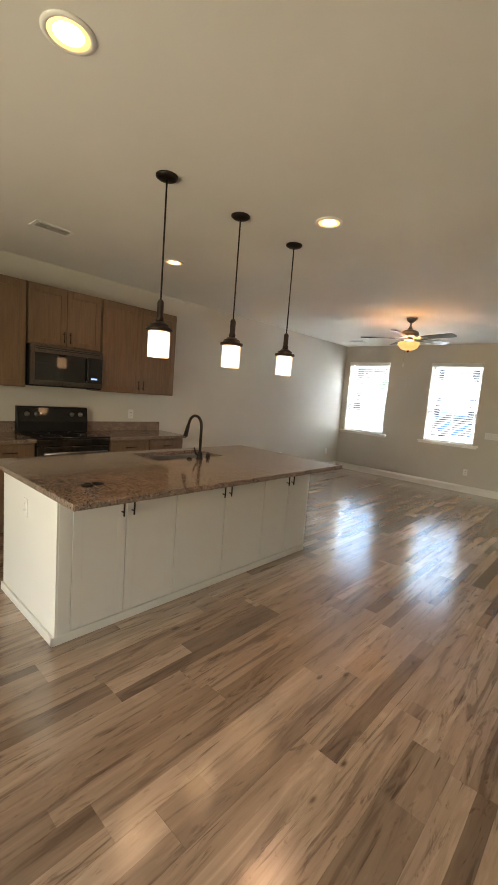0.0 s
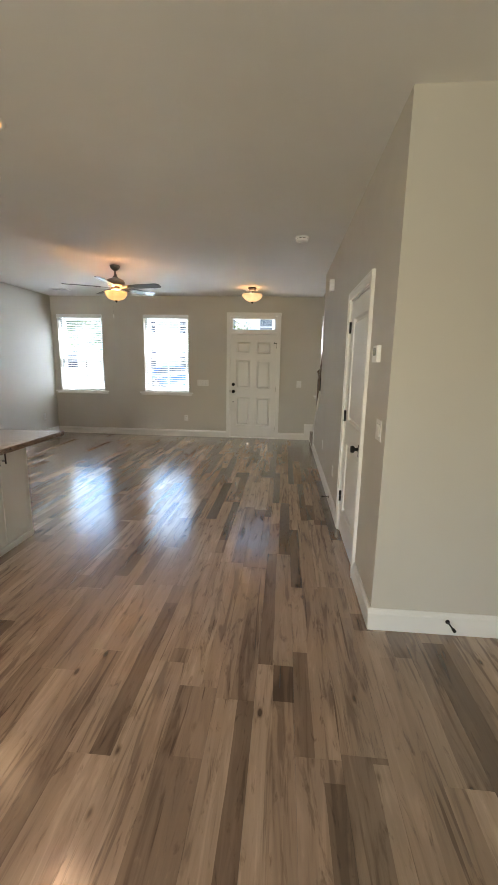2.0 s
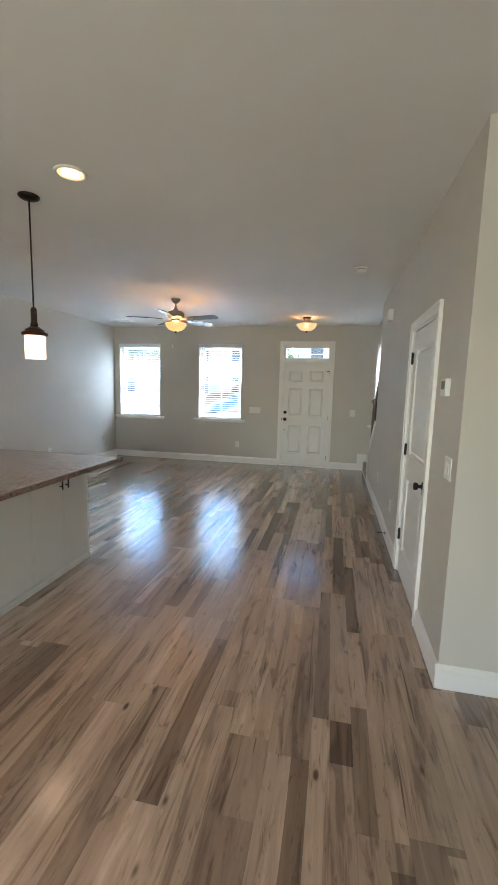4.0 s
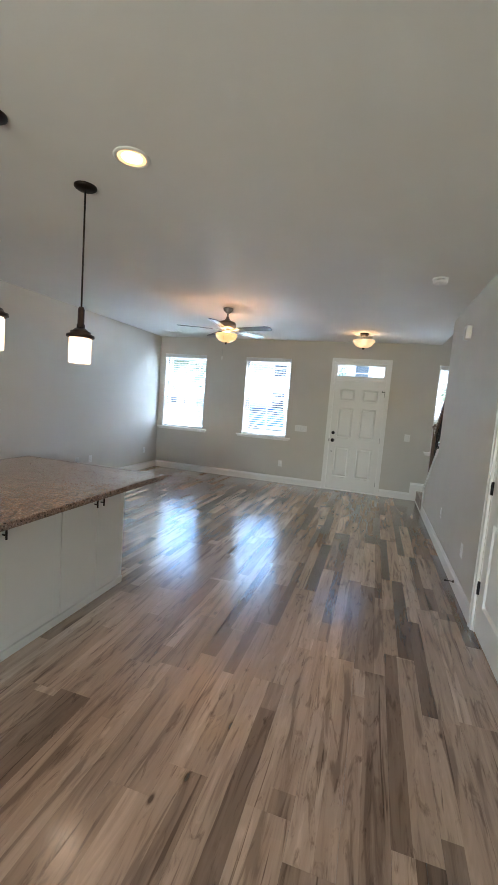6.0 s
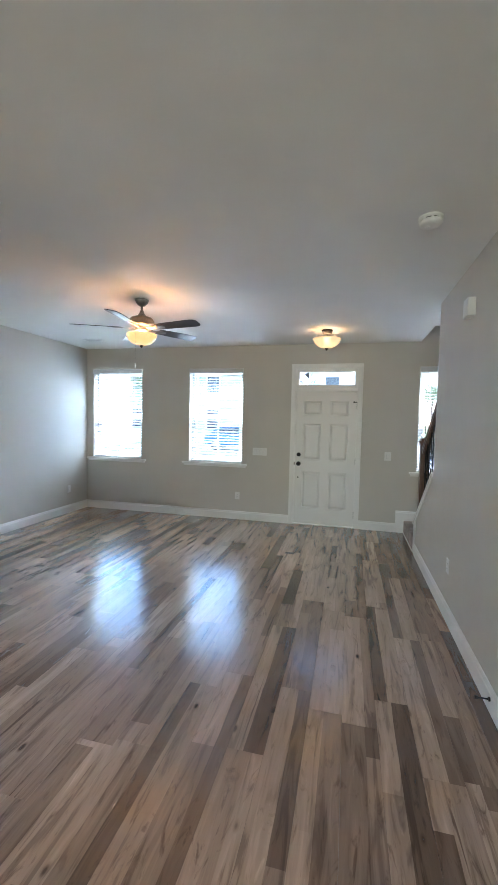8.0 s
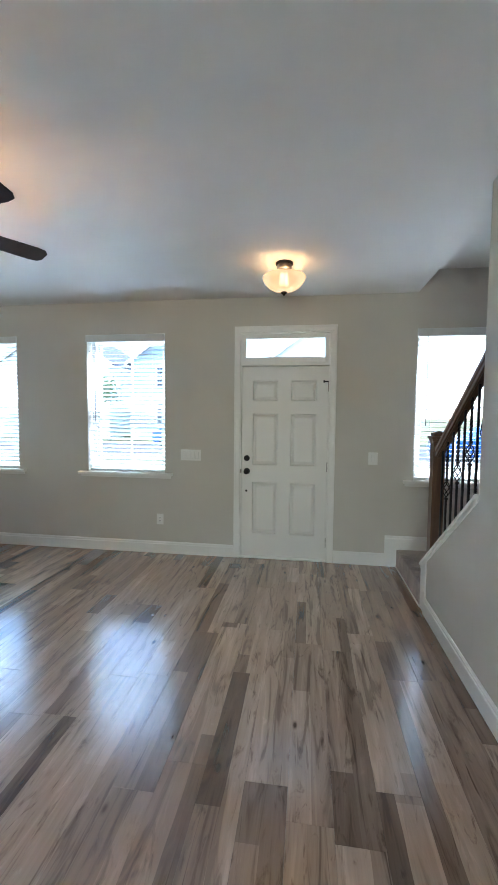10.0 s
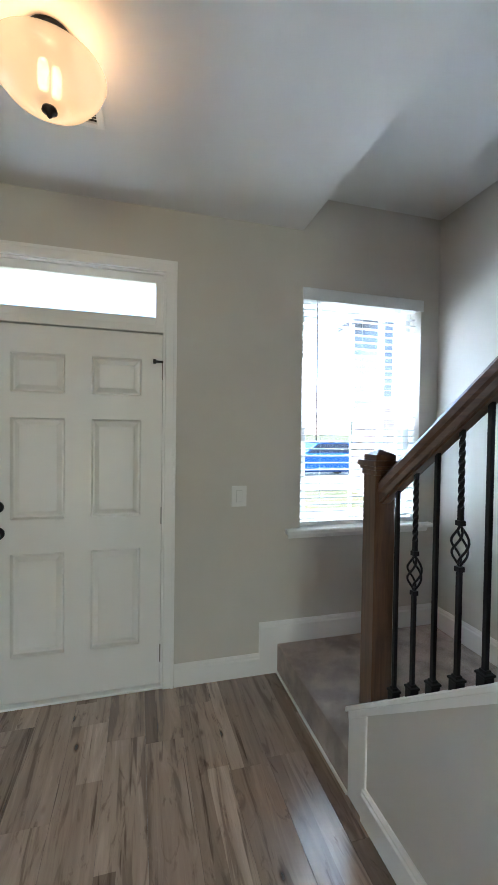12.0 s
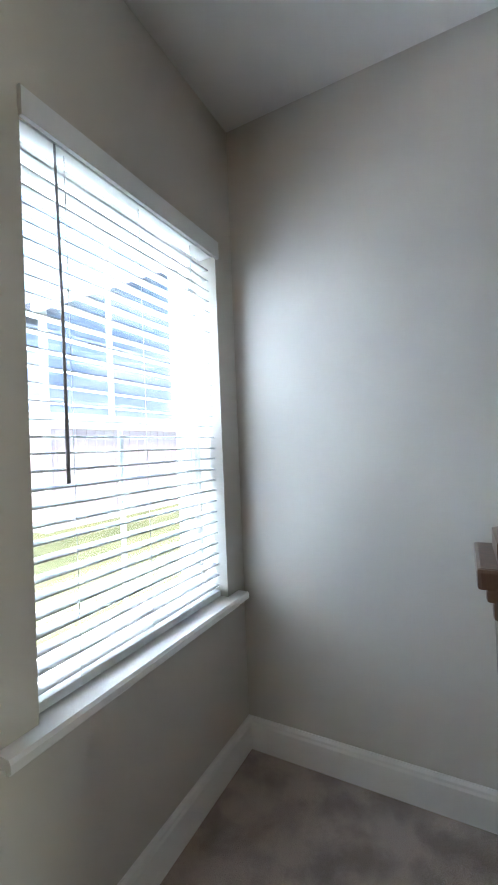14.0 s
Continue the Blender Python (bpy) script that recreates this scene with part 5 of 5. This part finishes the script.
def car(x, y, heading, label):
    c = thing("car", (x, y, -0.235), label, "car", "parked cars")
    c.rotation_euler = (0, 0, radians(heading))
    body = prism([(-2.15, 0.35), (-2.2, 0.62), (-2.1, 0.86), (-1.1, 0.95), (-0.95, 0.98), (1.25, 1.0), (2.0, 0.95), (2.12, 0.7), (2.1, 0.35), (1.85, 0.24), (-1.95, 0.24)], 1, -0.86, 0.86, 0.06)
    part("body", body, CARPAINT, c, "glossy blue body", local=True)
    cabin = prism([(-1.0, 0.94), (-0.35, 1.40), (0.0, 1.46), (0.9, 1.46), (1.25, 1.40), (1.8, 0.96)], 1, -0.74, 0.74, 0.05)
    part("roof", cabin, CARPAINT, c, local=True)
    for s in (-1, 1):
        part("side_window", prism([(-0.75, 1.0), (-0.3, 1.35), (0.95, 1.38), (1.45, 1.02)], 1, s * 0.742, s * 0.752), WINDK, c, "dark glass", local=True)
        for wx in (-1.35, 1.35):
            t = lathe([(0.2, -0.1), (0.3, -0.1), (0.325, -0.07), (0.325, 0.07), (0.3, 0.1), (0.2, 0.1)], steps=24)
            t.transform(Matrix.Translation((wx, s * 0.80, 0.325)) @ Matrix.Rotation(math.pi / 2, 4, "X"))
            tyre = part("tyre", t, RUBBER, c, local=True)
            r = lathe([(0, -0.08), (0.2, -0.09), (0.2, 0.09), (0, 0.08)], steps=20)
            r.transform(Matrix.Translation((wx, s * 0.80, 0.325)) @ Matrix.Rotation(math.pi / 2, 4, "X"))
            part("rim", r, STEEL, tyre, "silver rim", local=True)
        part("headlight", boxes((-2.17, -2.05, s * 0.66 - 0.14, s * 0.66 + 0.14, 0.66, 0.78), bevel=0.02), STEEL, c, local=True)
        part("tail_light", boxes((2.04, 2.12, s * 0.68 - 0.12, s * 0.68 + 0.12, 0.72, 0.86), bevel=0.02), plain("tail_red", (0.4, 0.02, 0.02), 0.2), c, local=True)


car(7.0, 21.2, 0, "blue parked hatchback at the kerb")
car(-6.7, 25.9, 180, "blue parked hatchback across the street")

BARK = painted("bark", (0.12, 0.085, 0.06), 0.9, 0.2, 30, 0.7)
LEAF = plain("leaf_green", (0.075, 0.12, 0.03), 0.6, 0, 0, 2.0)


def tree(x, y, height, seed):
    rng = random.Random(seed)
    t = thing("tree", (x, y, -0.25), "young green street tree with an open crown", "tree", "street trees")
    bm = tube([(x, y, -0.25), (x + 0.03, y, height * 0.3), (x - 0.03, y + 0.03, height * 0.65), (x, y, height * 0.9)], [0.09, 0.07, 0.045, 0.015], 8)
    tips = []
    for k in range(9):
        a, z = rng.uniform(0, 6.28), height * rng.uniform(0.35, 0.7)
        e = (x + math.cos(a) * height * 0.2, y + math.sin(a) * height * 0.2, z + height * 0.2)
        tube([(x, y, z), e], [0.03, 0.008], 6, bm)
        tips.append(e)
    part("trunk", bm, BARK, t)
    verts, faces = [], []
    for k in range(1500):
        c = Vector(rng.choice(tips + [(x, y, height * 0.85)])) + Vector((rng.gauss(0, 1), rng.gauss(0, 1), rng.gauss(0, 1))) * height * 0.07
        u = Vector((rng.gauss(0, 1), rng.gauss(0, 1), rng.gauss(0, 1))).normalized() * 0.09
        w = u.orthogonal().normalized() * 0.05
        i = len(verts)
        verts += [c - u, c + w, c + u, c - w]
        faces.append((i, i + 1, i + 2, i + 3))
    me = bpy.data.meshes.new("crown")
    me.from_pydata(verts, [], faces)
    me.materials.append(LEAF)
    cr = new("crown", me)
    cr.parent = t
    me.transform(Matrix.Translation((-x, -y, 0.25)))


tree(-4.2, 30.5, 4.6, 3)
tree(4.9, 29.8, 4.2, 5)
tree(-15.0, 30.0, 5.0, 7)


# ---------------------------------------------------------------- floor planks
PW, PL, TH = 0.178, 1.22, 0.012
floor_ob = tagged(new("floor"), "grey-brown wood-look vinyl plank floor with streaked grain", "floor", kind="structure")


def plank_bm(bm, x0, x1, y0, y1):
    g, c = 0.0003, 0.0006
    a, b, d, e = x0 + g, x1 - g, y0 + g, y1 - g
    lo = [bm.verts.new(p) for p in ((a, d, -TH), (b, d, -TH), (b, e, -TH), (a, e, -TH))]
    md = [bm.verts.new(p) for p in ((a, d, -c), (b, d, -c), (b, e, -c), (a, e, -c))]
    hi = [bm.verts.new(p) for p in ((a + c, d + c, 0), (b - c, d + c, 0), (b - c, e - c, 0), (a + c, e - c, 0))]
    for p, q in ((lo, md), (md, hi)):
        for k in range(4):
            bm.faces.new((p[k], p[(k + 1) % 4], q[(k + 1) % 4], q[k]))
    bm.faces.new(hi)


def plank_object(x0, y0, length, shared={}):
    key = round(length, 3)
    if key not in shared:
        bm = bmesh.new()
        plank_bm(bm, 0, PW, 0, length)
        bmesh.ops.recalc_face_normals(bm, faces=bm.faces[:])
        me = bpy.data.meshes.new("plank")
        bm.to_mesh(me)
        bm.free()
        me.materials.append(PLANK)
        shared[key] = me
    ob = new("plank", shared[key])
    ob.location = (x0, y0, 0)
    ob.parent = floor_ob


rest = bmesh.new()
rng = random.Random(11)
count = 0
x = LX + 0.001
while x < HX:
    xr = min(x + PW, HX)
    top = FY if x < RX - 0.02 else CY + 0.05
    y = BY - rng.uniform(0.05, 1.15)
    while y < top:
        a, b = max(y, BY), min(y + PL, top)
        if b - a > 0.01:
            near = -2.3 < x < RX and a > -0.2 and xr - x > PW - 0.001
            if near and count < 290:
                plank_object(x, a, b - a)
                count += 1
            else:
                plank_bm(rest, x, xr, a, b)
        y += PL
    x += PW
ob = part("plank_field", rest, PLANK, floor_ob, "outer planks of the same floor")
tagged(ob, kind="stuff")
